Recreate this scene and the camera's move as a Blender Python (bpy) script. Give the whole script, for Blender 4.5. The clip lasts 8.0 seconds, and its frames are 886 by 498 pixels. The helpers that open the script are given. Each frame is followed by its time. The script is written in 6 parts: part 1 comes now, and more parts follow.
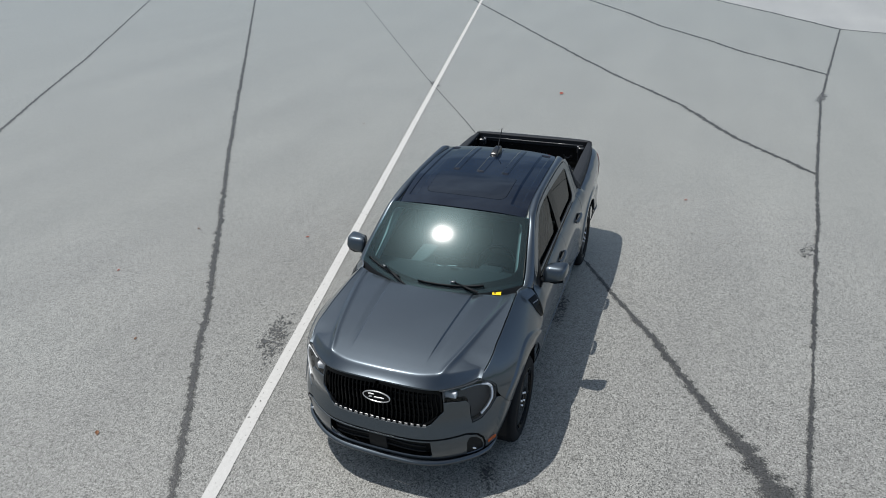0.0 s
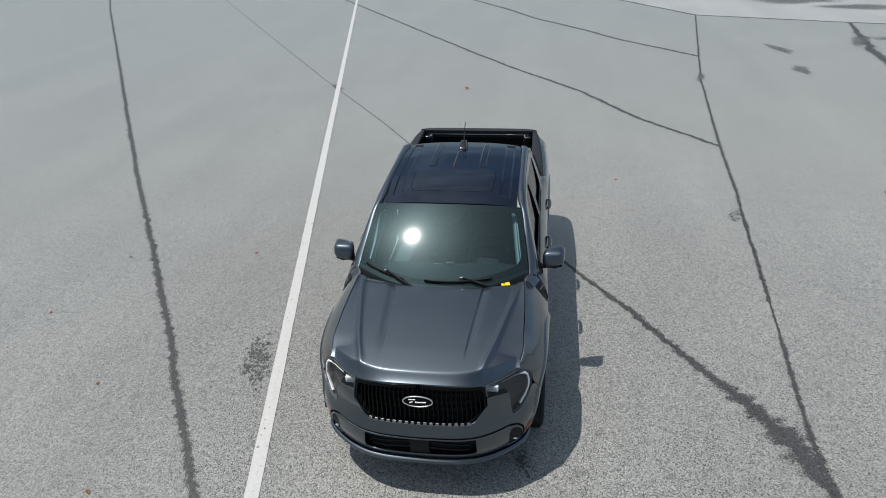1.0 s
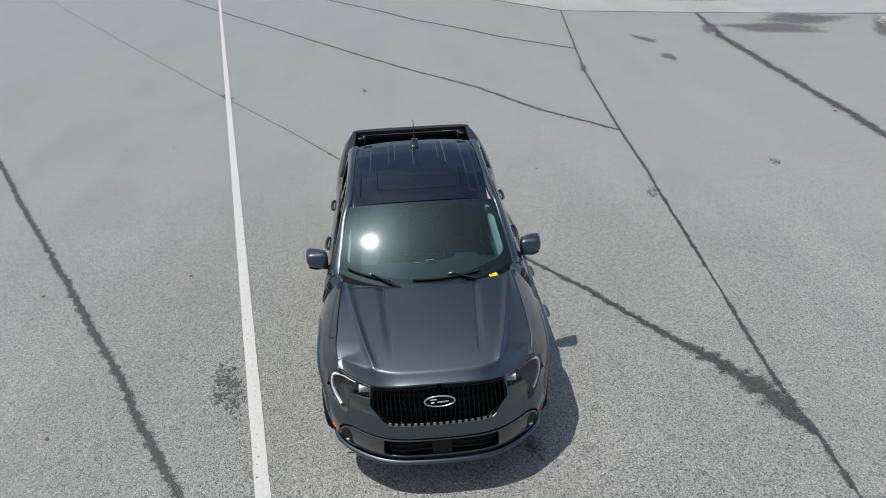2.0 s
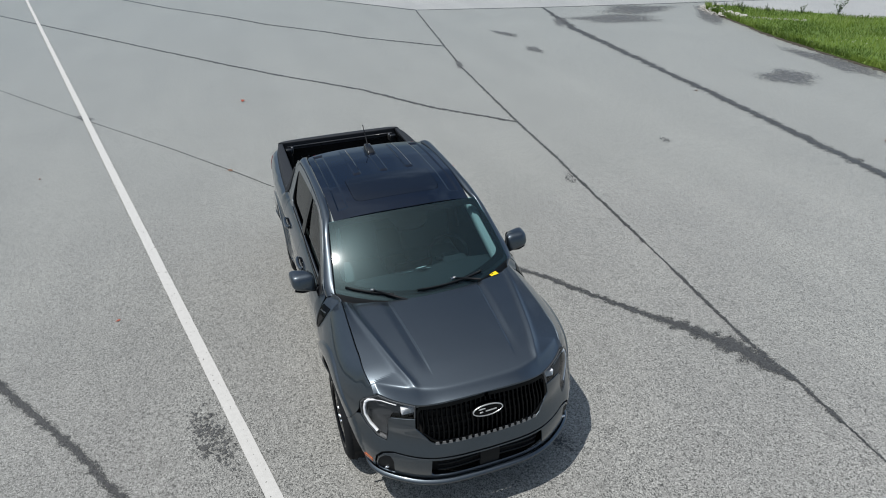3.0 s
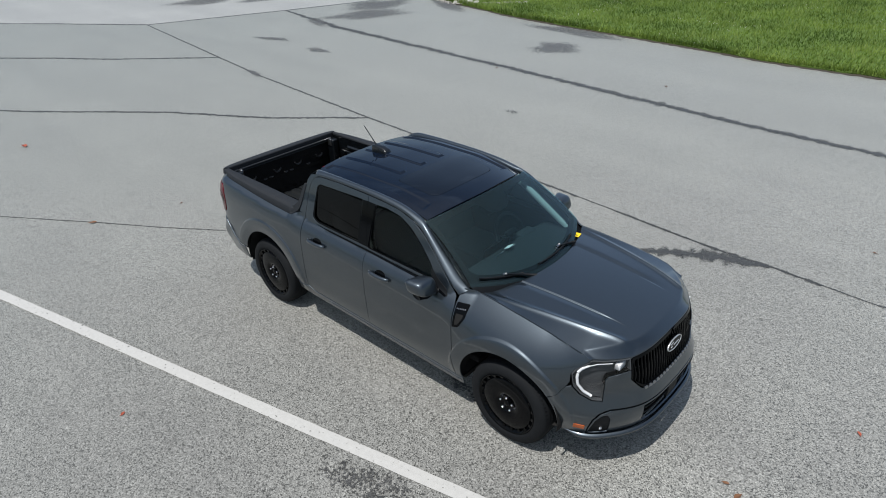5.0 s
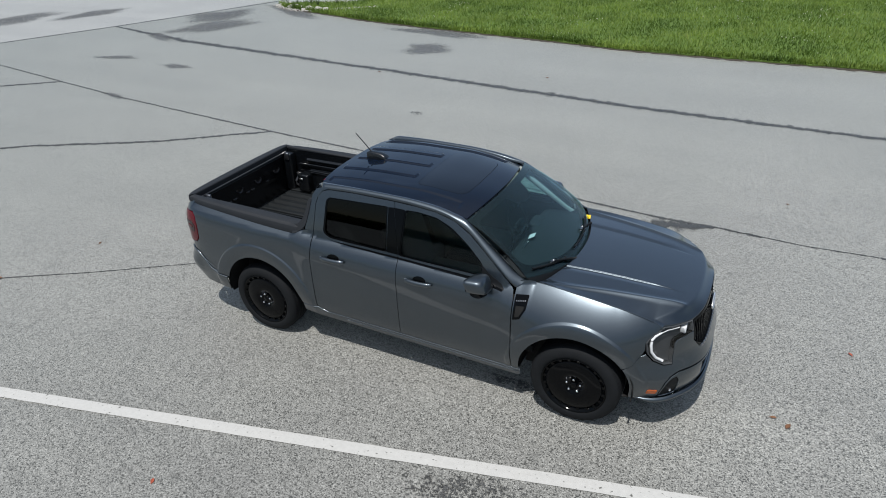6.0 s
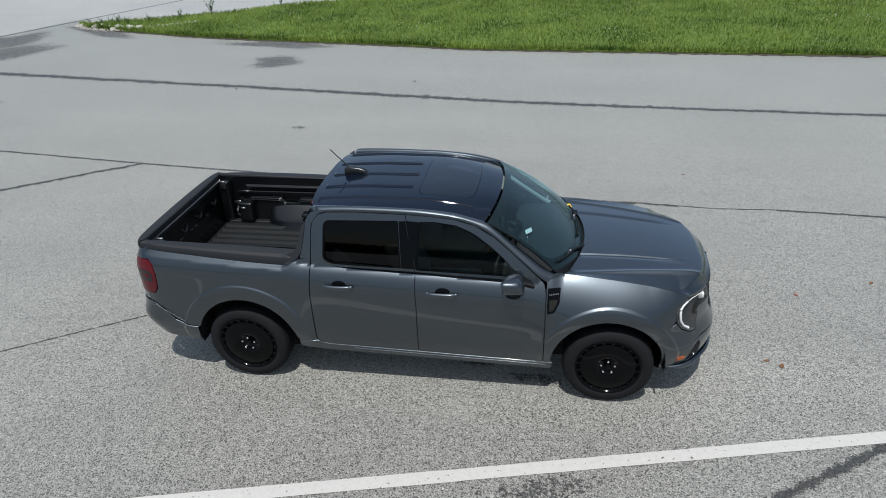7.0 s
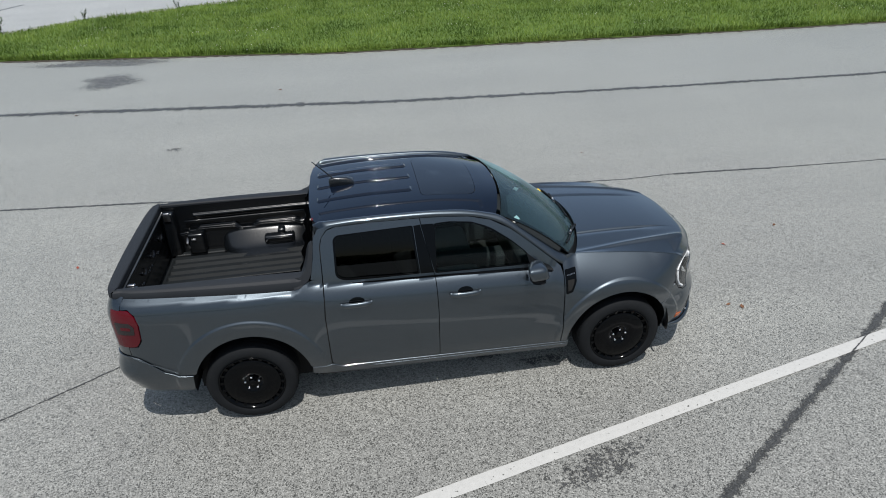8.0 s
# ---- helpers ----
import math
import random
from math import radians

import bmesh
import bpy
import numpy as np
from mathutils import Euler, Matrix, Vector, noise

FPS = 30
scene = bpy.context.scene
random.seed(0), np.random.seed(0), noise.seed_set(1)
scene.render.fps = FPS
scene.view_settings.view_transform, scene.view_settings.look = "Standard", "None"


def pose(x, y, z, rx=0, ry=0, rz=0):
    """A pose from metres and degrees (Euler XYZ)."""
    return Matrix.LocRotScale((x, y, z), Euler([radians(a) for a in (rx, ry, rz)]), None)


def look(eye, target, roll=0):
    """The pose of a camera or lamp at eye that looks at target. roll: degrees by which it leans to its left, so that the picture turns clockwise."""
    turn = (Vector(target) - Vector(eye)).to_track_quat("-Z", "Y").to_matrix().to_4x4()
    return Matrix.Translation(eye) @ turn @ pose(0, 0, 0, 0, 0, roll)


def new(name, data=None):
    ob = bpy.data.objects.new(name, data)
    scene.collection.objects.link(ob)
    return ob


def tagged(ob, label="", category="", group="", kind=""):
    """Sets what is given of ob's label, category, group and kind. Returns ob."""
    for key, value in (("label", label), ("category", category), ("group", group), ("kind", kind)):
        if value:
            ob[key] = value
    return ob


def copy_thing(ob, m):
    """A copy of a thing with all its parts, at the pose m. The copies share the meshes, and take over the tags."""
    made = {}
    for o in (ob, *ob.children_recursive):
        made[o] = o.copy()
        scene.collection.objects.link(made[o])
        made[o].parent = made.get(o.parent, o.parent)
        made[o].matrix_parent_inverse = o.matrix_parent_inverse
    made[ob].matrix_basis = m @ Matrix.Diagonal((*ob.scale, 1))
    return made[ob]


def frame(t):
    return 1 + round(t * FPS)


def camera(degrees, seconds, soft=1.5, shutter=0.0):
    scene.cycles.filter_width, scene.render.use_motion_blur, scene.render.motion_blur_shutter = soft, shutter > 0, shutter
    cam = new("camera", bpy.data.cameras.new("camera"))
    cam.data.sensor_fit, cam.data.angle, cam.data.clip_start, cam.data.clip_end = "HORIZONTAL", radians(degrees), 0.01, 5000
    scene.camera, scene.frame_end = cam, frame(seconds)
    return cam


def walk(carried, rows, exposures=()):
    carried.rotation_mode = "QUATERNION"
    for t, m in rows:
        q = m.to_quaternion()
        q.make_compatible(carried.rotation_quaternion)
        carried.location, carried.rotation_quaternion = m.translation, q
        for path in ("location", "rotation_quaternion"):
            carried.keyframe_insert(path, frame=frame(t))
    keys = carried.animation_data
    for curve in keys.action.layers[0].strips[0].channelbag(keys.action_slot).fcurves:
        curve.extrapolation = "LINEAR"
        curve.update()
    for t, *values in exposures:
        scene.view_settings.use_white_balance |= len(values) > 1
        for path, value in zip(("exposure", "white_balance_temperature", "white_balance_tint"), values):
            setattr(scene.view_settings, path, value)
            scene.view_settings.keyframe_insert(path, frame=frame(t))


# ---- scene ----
from mathutils import geometry as mathutils_geometry

cam = camera(69.2, 8.0, soft=1.0)
PATH = [
    (0, (5.563, 1.755, 3.931), (3.913, 1.123, 2.993), -1.6),
    (0.5, (5.665, 1.24, 3.932), (3.96, 0.783, 2.99), -1.8),
    (1, (5.786, 0.755, 3.911), (4.045, 0.481, 2.965), -2.2),
    (1.5, (5.848, 0.274, 3.895), (4.089, 0.198, 2.945), -2.3),
    (1.7, (5.843, 0.124, 3.888), (4.084, 0.112, 2.938), -2.3),
    (2.8, (5.483, -1.038, 3.819), (3.792, -0.56, 2.865), -2.2),
    (3, (5.387, -1.262, 3.845), (3.721, -0.711, 2.885), -2.1),
    (3.5, (5.102, -1.872, 3.827), (3.509, -1.141, 2.864), -2.3),
    (4, (4.775, -2.498, 3.795), (3.276, -1.597, 2.825), -2.5),
    (4.5, (4.345, -3.163, 3.812), (2.973, -2.08, 2.84), -2.5),
    (5, (3.786, -3.832, 3.809), (2.576, -2.576, 2.83), -2.6),
    (5.2, (3.584, -4.051, 3.793), (2.432, -2.737, 2.82), -2.4),
    (6.3, (1.989, -4.906, 3.812), (1.337, -3.293, 2.825), -2.5),
    (6.5, (1.696, -4.981, 3.798), (1.145, -3.33, 2.813), -2.5),
    (7, (0.938, -5.071, 3.796), (0.646, -3.353, 2.813), -2.3),
    (7.5, (0.227, -5.1, 3.826), (0.203, -3.36, 2.839), -2.4),
    (8, (-0.525, -5.017, 3.799), (-0.288, -3.3, 2.803), -2.4),
]
walk(cam, [(t, look(eye, target, roll)) for t, eye, target, roll in PATH])

# ---- sky, sun ----
SUN_FROM = Vector((0.03, -0.36, 1.0)).normalized()
world = bpy.data.worlds.new("world")
scene.world = world
world.use_nodes = True
wt = world.node_tree
sky = wt.nodes.new("ShaderNodeTexSky")
sky.sky_type, sky.sun_disc = "NISHITA", False
sky.sun_elevation = math.asin(SUN_FROM.z)
sky.sun_rotation = math.atan2(SUN_FROM.x, SUN_FROM.y)
sky.air_density, sky.dust_density = 1.0, 0.7
# broken cloud over the whole sky
w_geo = wt.nodes.new("ShaderNodeTexCoord")
w_map = wt.nodes.new("ShaderNodeMapping")
w_map.inputs["Scale"].default_value = (1.6, 1.6, 3.2)
w_noise = wt.nodes.new("ShaderNodeTexNoise")
w_noise.inputs["Scale"].default_value = 1.5
w_noise.inputs["Detail"].default_value = 7
w_noise.inputs["Roughness"].default_value = 0.58
w_ramp = wt.nodes.new("ShaderNodeValToRGB")
w_ramp.color_ramp.elements[0].position, w_ramp.color_ramp.elements[1].position = 0.50, 0.76
w_mix = wt.nodes.new("ShaderNodeMix")
w_mix.data_type = "RGBA"
w_side = wt.nodes.new("ShaderNodeSeparateXYZ")
w_front = wt.nodes.new("ShaderNodeMapRange")
w_front.interpolation_type = "SMOOTHSTEP"
w_front.inputs["From Min"].default_value, w_front.inputs["From Max"].default_value = 0.3, 0.95
w_lit = wt.nodes.new("ShaderNodeMix")
w_lit.data_type = "RGBA"
w_lit.inputs["A"].default_value, w_lit.inputs["B"].default_value = (5.4, 7.2, 9.8, 1), (9.0, 12.6, 18.4, 1)
wt.links.new(w_geo.outputs["Generated"], w_side.inputs[0])
wt.links.new(w_side.outputs["Y"], w_front.inputs["Value"])
wt.links.new(w_front.outputs["Result"], w_lit.inputs["Factor"])
wt.links.new(w_lit.outputs["Result"], w_mix.inputs["B"])
wt.links.new(w_geo.outputs["Generated"], w_map.inputs["Vector"])
wt.links.new(w_map.outputs["Vector"], w_noise.inputs["Vector"])
wt.links.new(w_noise.outputs["Fac"], w_ramp.inputs["Fac"])
w_veil = wt.nodes.new("ShaderNodeMath")
w_veil.operation = "MULTIPLY"
w_veil.inputs[1].default_value = 0.42
w_cover = wt.nodes.new("ShaderNodeMath")
w_cover.operation = "MAXIMUM"
wt.links.new(w_front.outputs["Result"], w_veil.inputs[0])
wt.links.new(w_veil.outputs[0], w_cover.inputs[0])
wt.links.new(w_ramp.outputs["Color"], w_cover.inputs[1])
wt.links.new(w_cover.outputs[0], w_mix.inputs["Factor"])
wt.links.new(sky.outputs[0], w_mix.inputs["A"])
# bright haze round the sun, fading towards the far side of the sky
w_dot = wt.nodes.new("ShaderNodeVectorMath")
w_dot.operation = "DOT_PRODUCT"
w_dot.inputs[1].default_value = SUN_FROM
w_glow = wt.nodes.new("ShaderNodeMapRange")
w_glow.interpolation_type = "SMOOTHSTEP"
w_glow.inputs["From Min"].default_value, w_glow.inputs["From Max"].default_value = 0.34, 0.97
w_glow.inputs["To Max"].default_value = 0.6
w_haze = wt.nodes.new("ShaderNodeMix")
w_haze.data_type = "RGBA"
w_haze.inputs["B"].default_value = (10.6, 11.6, 12.9, 1)
wt.links.new(w_geo.outputs["Generated"], w_dot.inputs[0])
wt.links.new(w_dot.outputs["Value"], w_glow.inputs["Value"])
wt.links.new(w_glow.outputs["Result"], w_haze.inputs["Factor"])
wt.links.new(w_mix.outputs["Result"], w_haze.inputs["A"])
wt.links.new(w_haze.outputs["Result"], wt.nodes["Background"].inputs["Color"])
wt.nodes["Background"].inputs["Strength"].default_value = 0.066

sun = new("sun", bpy.data.lights.new("sun", "SUN"))
sun.data.energy, sun.data.angle, sun.data.color = 4.25, radians(0.55), (1.0, 0.965, 0.92)
sun.matrix_world = look(SUN_FROM * 60, (0, 0, 0))
scene.view_settings.exposure = 0.0


# ---- materials ----
def material(name, color, rough=0.5, metal=0.0, coat=0.0, bump=0.0, bump_scale=200.0, vary=0.0, vary_scale=6.0, spec=0.5):
    """A plain surface with slight variation of tone and a fine relief."""
    m = bpy.data.materials.new(name)
    m.use_nodes = True
    nt = m.node_tree
    b = nt.nodes["Principled BSDF"]
    b.inputs["Base Color"].default_value = (*color, 1)
    b.inputs["Roughness"].default_value = rough
    b.inputs["Metallic"].default_value = metal
    b.inputs["Coat Weight"].default_value = coat
    b.inputs["Coat Roughness"].default_value = 0.03
    b.inputs["Specular IOR Level"].default_value = spec
    co = nt.nodes.new("ShaderNodeTexCoord")
    if vary:
        n = nt.nodes.new("ShaderNodeTexNoise")
        n.inputs["Scale"].default_value, n.inputs["Detail"].default_value = vary_scale, 6
        nt.links.new(co.outputs["Object"], n.inputs["Vector"])
        mix = nt.nodes.new("ShaderNodeMix")
        mix.data_type = "RGBA"
        mix.inputs["A"].default_value = (*[c * (1 - vary) for c in color], 1)
        mix.inputs["B"].default_value = (*[min(1, c * (1 + vary)) for c in color], 1)
        nt.links.new(n.outputs["Fac"], mix.inputs["Factor"])
        nt.links.new(mix.outputs["Result"], b.inputs["Base Color"])
    if bump:
        n = nt.nodes.new("ShaderNodeTexNoise")
        n.inputs["Scale"].default_value, n.inputs["Detail"].default_value = bump_scale, 4
        nt.links.new(co.outputs["Object"], n.inputs["Vector"])
        bp = nt.nodes.new("ShaderNodeBump")
        bp.inputs["Strength"].default_value, bp.inputs["Distance"].default_value = bump, 0.002
        nt.links.new(n.outputs["Fac"], bp.inputs["Height"])
        nt.links.new(bp.outputs["Normal"], b.inputs["Normal"])
    return m


def paint(name, color, metal, rough, fleck=0.0, scatter=0.0):
    """Clear-coated car paint with metal fleck and a trace of dust."""
    m = material(name, color, rough, metal, coat=1.0)
    nt = m.node_tree
    b = nt.nodes["Principled BSDF"]
    b.inputs["Coat Roughness"].default_value = 0.025
    co = nt.nodes.new("ShaderNodeTexCoord")
    v = nt.nodes.new("ShaderNodeTexVoronoi")
    v.inputs["Scale"].default_value = 1400
    nt.links.new(co.outputs["Object"], v.inputs["Vector"])
    big = nt.nodes.new("ShaderNodeTexNoise")
    big.inputs["Scale"].default_value, big.inputs["Detail"].default_value = 2.2, 8
    nt.links.new(co.outputs["Object"], big.inputs["Vector"])
    mix = nt.nodes.new("ShaderNodeMix")
    mix.data_type = "RGBA"
    mix.inputs["A"].default_value = (*[c * (1 - fleck) for c in color], 1)
    mix.inputs["B"].default_value = (*[min(1, c * (1 + fleck)) for c in color], 1)
    nt.links.new(v.outputs["Color"], mix.inputs["Factor"])
    nt.links.new(mix.outputs["Result"], b.inputs["Base Color"])
    rr = nt.nodes.new("ShaderNodeMapRange")
    rr.inputs["From Min"].default_value, rr.inputs["From Max"].default_value = 0.35, 0.75
    rr.inputs["To Min"].default_value, rr.inputs["To Max"].default_value = 0.012, 0.07
    nt.links.new(big.outputs["Fac"], rr.inputs["Value"])
    nt.links.new(rr.outputs["Result"], b.inputs["Coat Roughness"])
    b.inputs["Coat IOR"].default_value = 1.5
    if scatter:
        # flakes lying askew scatter more widely than the flat ones
        wide = nt.nodes.new("ShaderNodeBsdfPrincipled")
        wide.inputs["Metallic"].default_value = metal
        wide.inputs["Roughness"].default_value = 0.50
        wide.inputs["Coat Weight"].default_value = 1.0
        bright = nt.nodes.new("ShaderNodeMix")
        bright.data_type, bright.blend_type = "RGBA", "MULTIPLY"
        bright.inputs["Factor"].default_value = 1.0
        bright.inputs["B"].default_value = (2.75, 2.92, 3.12, 1)
        nt.links.new(mix.outputs["Result"], bright.inputs["A"])
        nt.links.new(bright.outputs["Result"], wide.inputs["Base Color"])
        nt.links.new(rr.outputs["Result"], wide.inputs["Coat Roughness"])
        lobes = nt.nodes.new("ShaderNodeMixShader")
        lobes.inputs[0].default_value = scatter
        nt.links.new(b.outputs[0], lobes.inputs[1])
        nt.links.new(wide.outputs[0], lobes.inputs[2])
        nt.links.new(lobes.outputs[0], nt.nodes["Material Output"].inputs["Surface"])
    return m


def glass(name, tint, gloss_rough=0.0, ior=1.5, dust=0.0):
    """A thin tinted pane: straight see-through plus mirror by Fresnel."""
    m = bpy.data.materials.new(name)
    m.use_nodes = True
    nt = m.node_tree
    nt.nodes.remove(nt.nodes["Principled BSDF"])
    out = nt.nodes["Material Output"]
    tr = nt.nodes.new("ShaderNodeBsdfTransparent")
    tr.inputs["Color"].default_value = (*tint, 1)
    gl = nt.nodes.new("ShaderNodeBsdfGlossy")
    gl.inputs["Roughness"].default_value = gloss_rough
    fr = nt.nodes.new("ShaderNodeFresnel")
    fr.inputs["IOR"].default_value = ior
    mx = nt.nodes.new("ShaderNodeMixShader")
    nt.links.new(fr.outputs[0], mx.inputs[0])
    nt.links.new(tr.outputs[0], mx.inputs[1])
    nt.links.new(gl.outputs[0], mx.inputs[2])
    if dust:
        # wiped dust widens the mirrored sun; the teal tint paints in sky haze
        haze = nt.nodes.new("ShaderNodeBsdfGlossy")
        haze.inputs["Roughness"].default_value = 0.41
        haze.inputs["Color"].default_value = (0.64, 0.94, 1.0, 1)
        both_gloss = nt.nodes.new("ShaderNodeMixShader")
        both_gloss.inputs[0].default_value = dust
        nt.links.new(gl.outputs[0], both_gloss.inputs[1])
        nt.links.new(haze.outputs[0], both_gloss.inputs[2])
        nt.links.new(both_gloss.outputs[0], mx.inputs[2])
        # diffuse teal layer imitates the veil of sky mirrored in the glass
        teal_veil = nt.nodes.new("ShaderNodeBsdfDiffuse")
        teal_veil.inputs["Color"].default_value = (0.26, 0.52, 0.58, 1)
        veiled = nt.nodes.new("ShaderNodeMixShader")
        veiled.inputs[0].default_value = 0.010
        nt.links.new(mx.outputs[0], veiled.inputs[1])
        nt.links.new(teal_veil.outputs[0], veiled.inputs[2])
        nt.links.new(veiled.outputs[0], out.inputs["Surface"])
        return m
    nt.links.new(mx.outputs[0], out.inputs["Surface"])
    return m


def asphalt(name, low, high, dark_share, sheen=0.62, edge=False, broken=False):
    """Chip-sealed asphalt: single stones, soft blotches and long drag marks. edge: grainy borders by the UV map; broken: the whole patch in flecks."""
    m = bpy.data.materials.new(name)
    m.use_nodes = True
    nt = m.node_tree
    b = nt.nodes["Principled BSDF"]
    b.inputs["Roughness"].default_value = 0.5
    b.inputs["Diffuse Roughness"].default_value = 0.3
    b.inputs["Specular IOR Level"].default_value = 0.5
    b.inputs["Sheen Weight"].default_value = sheen
    b.inputs["Sheen Roughness"].default_value = 0.5
    b.inputs["Sheen Tint"].default_value = (1.0, 0.97, 0.83, 1)
    co = nt.nodes.new("ShaderNodeTexCoord")

    def tex(kind, scale, detail=2.0, stretch=None):
        n = nt.nodes.new(kind)
        n.inputs["Scale"].default_value = scale
        if kind == "ShaderNodeTexNoise":
            n.inputs["Detail"].default_value = detail
        src = co.outputs["Object"]
        if stretch:
            mp = nt.nodes.new("ShaderNodeMapping")
            mp.inputs["Scale"].default_value = stretch
            mp.inputs["Rotation"].default_value = (0, 0, radians(-12))
            nt.links.new(src, mp.inputs["Vector"])
            src = mp.outputs["Vector"]
        nt.links.new(src, n.inputs["Vector"])
        return n

    def ramp(src, stops):
        r = nt.nodes.new("ShaderNodeValToRGB")
        el = r.color_ramp.elements
        while len(el) < len(stops):
            el.new(0.5)
        for e, (p, c) in zip(el, stops):
            e.position, e.color = p, (*c, 1) if len(c) == 3 else c
        nt.links.new(src, r.inputs["Fac"])
        return r.outputs["Color"]

    def mult(a, c, fac=1.0):
        n = nt.nodes.new("ShaderNodeMix")
        n.data_type, n.blend_type = "RGBA", "MULTIPLY"
        n.inputs["Factor"].default_value = fac
        nt.links.new(a, n.inputs["A"])
        nt.links.new(c, n.inputs["B"])
        return n.outputs["Result"]

    stones = tex("ShaderNodeTexVoronoi", 118)
    fine = tex("ShaderNodeTexNoise", 120, 5)
    sep = nt.nodes.new("ShaderNodeSeparateColor")
    nt.links.new(stones.outputs["Color"], sep.inputs[0])
    mid = [(a + c) / 2 for a, c in zip(low, high)]
    chip = ramp(sep.outputs[0], [(0.0, low), (dark_share * 0.5, [c * 1.5 for c in low]), (dark_share, mid), (0.6, [c * 1.15 for c in mid]), (0.92, [c * 0.9 for c in high]), (1.0, high)])
    gaps = ramp(stones.outputs["Distance"], [(0.0, (1, 1, 1)), (0.55, (0.93, 0.93, 0.93)), (0.95, (0.42, 0.42, 0.42))])
    grain = ramp(fine.outputs["Fac"], [(0.3, (0.72, 0.72, 0.72)), (0.7, (1.24, 1.24, 1.24))])
    blotch = ramp(tex("ShaderNodeTexNoise", 0.55, 6).outputs["Fac"], [(0.3, (0.92, 0.92, 0.925)), (0.7, (1.07, 1.07, 1.065))])
    drag = ramp(tex("ShaderNodeTexNoise", 0.9, 4, (0.09, 1.0, 1.0)).outputs["Fac"], [(0.35, (0.92, 0.92, 0.925)), (0.65, (1.075, 1.075, 1.07))])
    clump = ramp(tex("ShaderNodeTexNoise", 21, 5).outputs["Fac"], [(0.3, (0.84, 0.84, 0.84)), (0.7, (1.13, 1.13, 1.13))])
    speck = ramp(tex("ShaderNodeTexNoise", 62, 3).outputs["Fac"], [(0.30, (0.60, 0.60, 0.60)), (0.46, (1.0, 1.0, 1.0)), (0.70, (1.20, 1.20, 1.20))])
    col = mult(mult(mult(mult(mult(mult(chip, gaps), grain), blotch), drag), clump), speck)
    spots = ramp(tex("ShaderNodeTexNoise", 5.5, 9).outputs["Fac"], [(0.0, (1.02, 1.02, 1.02)), (0.60, (1.02, 1.02, 1.02)), (0.72, (0.74, 0.74, 0.74))])
    col = mult(col, spots)
    nt.links.new(col, b.inputs["Base Color"])
    bp = nt.nodes.new("ShaderNodeBump")
    bp.inputs["Strength"].default_value, bp.inputs["Distance"].default_value = 0.6, 0.004
    nt.links.new(stones.outputs["Distance"], bp.inputs["Height"])
    bp.invert = True
    nt.links.new(bp.outputs["Normal"], b.inputs["Normal"])
    if edge:
        uv = nt.nodes.new("ShaderNodeUVMap")
        sx = nt.nodes.new("ShaderNodeSeparateXYZ")
        nt.links.new(uv.outputs[0], sx.inputs[0])
        big = tex("ShaderNodeTexNoise", 9, 6)
        add = nt.nodes.new("ShaderNodeMath")
        add.operation = "MULTIPLY_ADD"
        add.inputs[1].default_value = 0.35 if broken else 0.55
        nt.links.new(sep.outputs[1], add.inputs[0])
        if broken:
            flecks = nt.nodes.new("ShaderNodeMath")
            flecks.operation = "MULTIPLY_ADD"
            flecks.inputs[1].default_value = 1.5
            fleck_bias = nt.nodes.new("ShaderNodeMath")
            fleck_bias.operation = "SUBTRACT"
            fleck_bias.inputs[1].default_value = 0.66
            nt.links.new(tex("ShaderNodeTexNoise", 30, 4).outputs["Fac"], flecks.inputs[0])
            nt.links.new(big.outputs["Fac"], flecks.inputs[2])
            nt.links.new(flecks.outputs[0], fleck_bias.inputs[0])
            nt.links.new(fleck_bias.outputs[0], add.inputs[2])
        else:
            nt.links.new(big.outputs["Fac"], add.inputs[2])
        cmp = nt.nodes.new("ShaderNodeMath")
        cmp.operation = "SUBTRACT"
        nt.links.new(sx.outputs[0], cmp.inputs[0])
        nt.links.new(add.outputs[0], cmp.inputs[1])
        rg = nt.nodes.new("ShaderNodeMapRange")
        rg.inputs["From Min"].default_value, rg.inputs["From Max"].default_value = (-0.16, 0.0) if broken else (-0.45, -0.05)
        nt.links.new(cmp.outputs[0], rg.inputs["Value"])
        nt.links.new(rg.outputs["Result"], b.inputs["Alpha"])
    return m


GREY_PAINT = paint("metallic grey car paint", (0.046, 0.054, 0.061), 1.0, 0.28, 0.35, 0.36)
BLACK_PAINT = paint("black car paint", (0.002, 0.0052, 0.0135), 0.0, 0.5, 0.2)
BLACK_PAINT.node_tree.nodes["Principled BSDF"].inputs["Specular IOR Level"].default_value = 0.0
BLACK_PAINT.node_tree.nodes["Principled BSDF"].inputs["Coat IOR"].default_value = 1.56
TEXTURED = material("textured black plastic", (0.017, 0.0195, 0.0235), 0.6, spec=0.28, bump=0.5, bump_scale=600, vary=0.15)
BED_BLACK = material("satin black bed liner", (0.0035, 0.0045, 0.0058), 0.25, spec=0.7, bump=0.10, bump_scale=500, vary=0.2)
BED_FLOOR = material("scuffed black bed floor", (0.0085, 0.0105, 0.012), 0.5, spec=0.3, bump=0.5, bump_scale=300, vary=0.35, vary_scale=9)
GLOSS_BLACK = material("gloss black plastic", (0.0018, 0.0022, 0.0028), 0.10, spec=0.14)
MATT_BLACK = material("matt black plastic", (0.0065, 0.0078, 0.0095), 0.55, vary=0.2, spec=0.2)
# paler than the liner: sky reflection on raised edges put into the colour
BED_GLINT = material("black plastic with painted sky glint", (0.035, 0.038, 0.042), 0.28, spec=0.7, vary=0.3, vary_scale=30)
CAVITY = material("unlit dark liner", (0.006, 0.006, 0.006), 0.9)
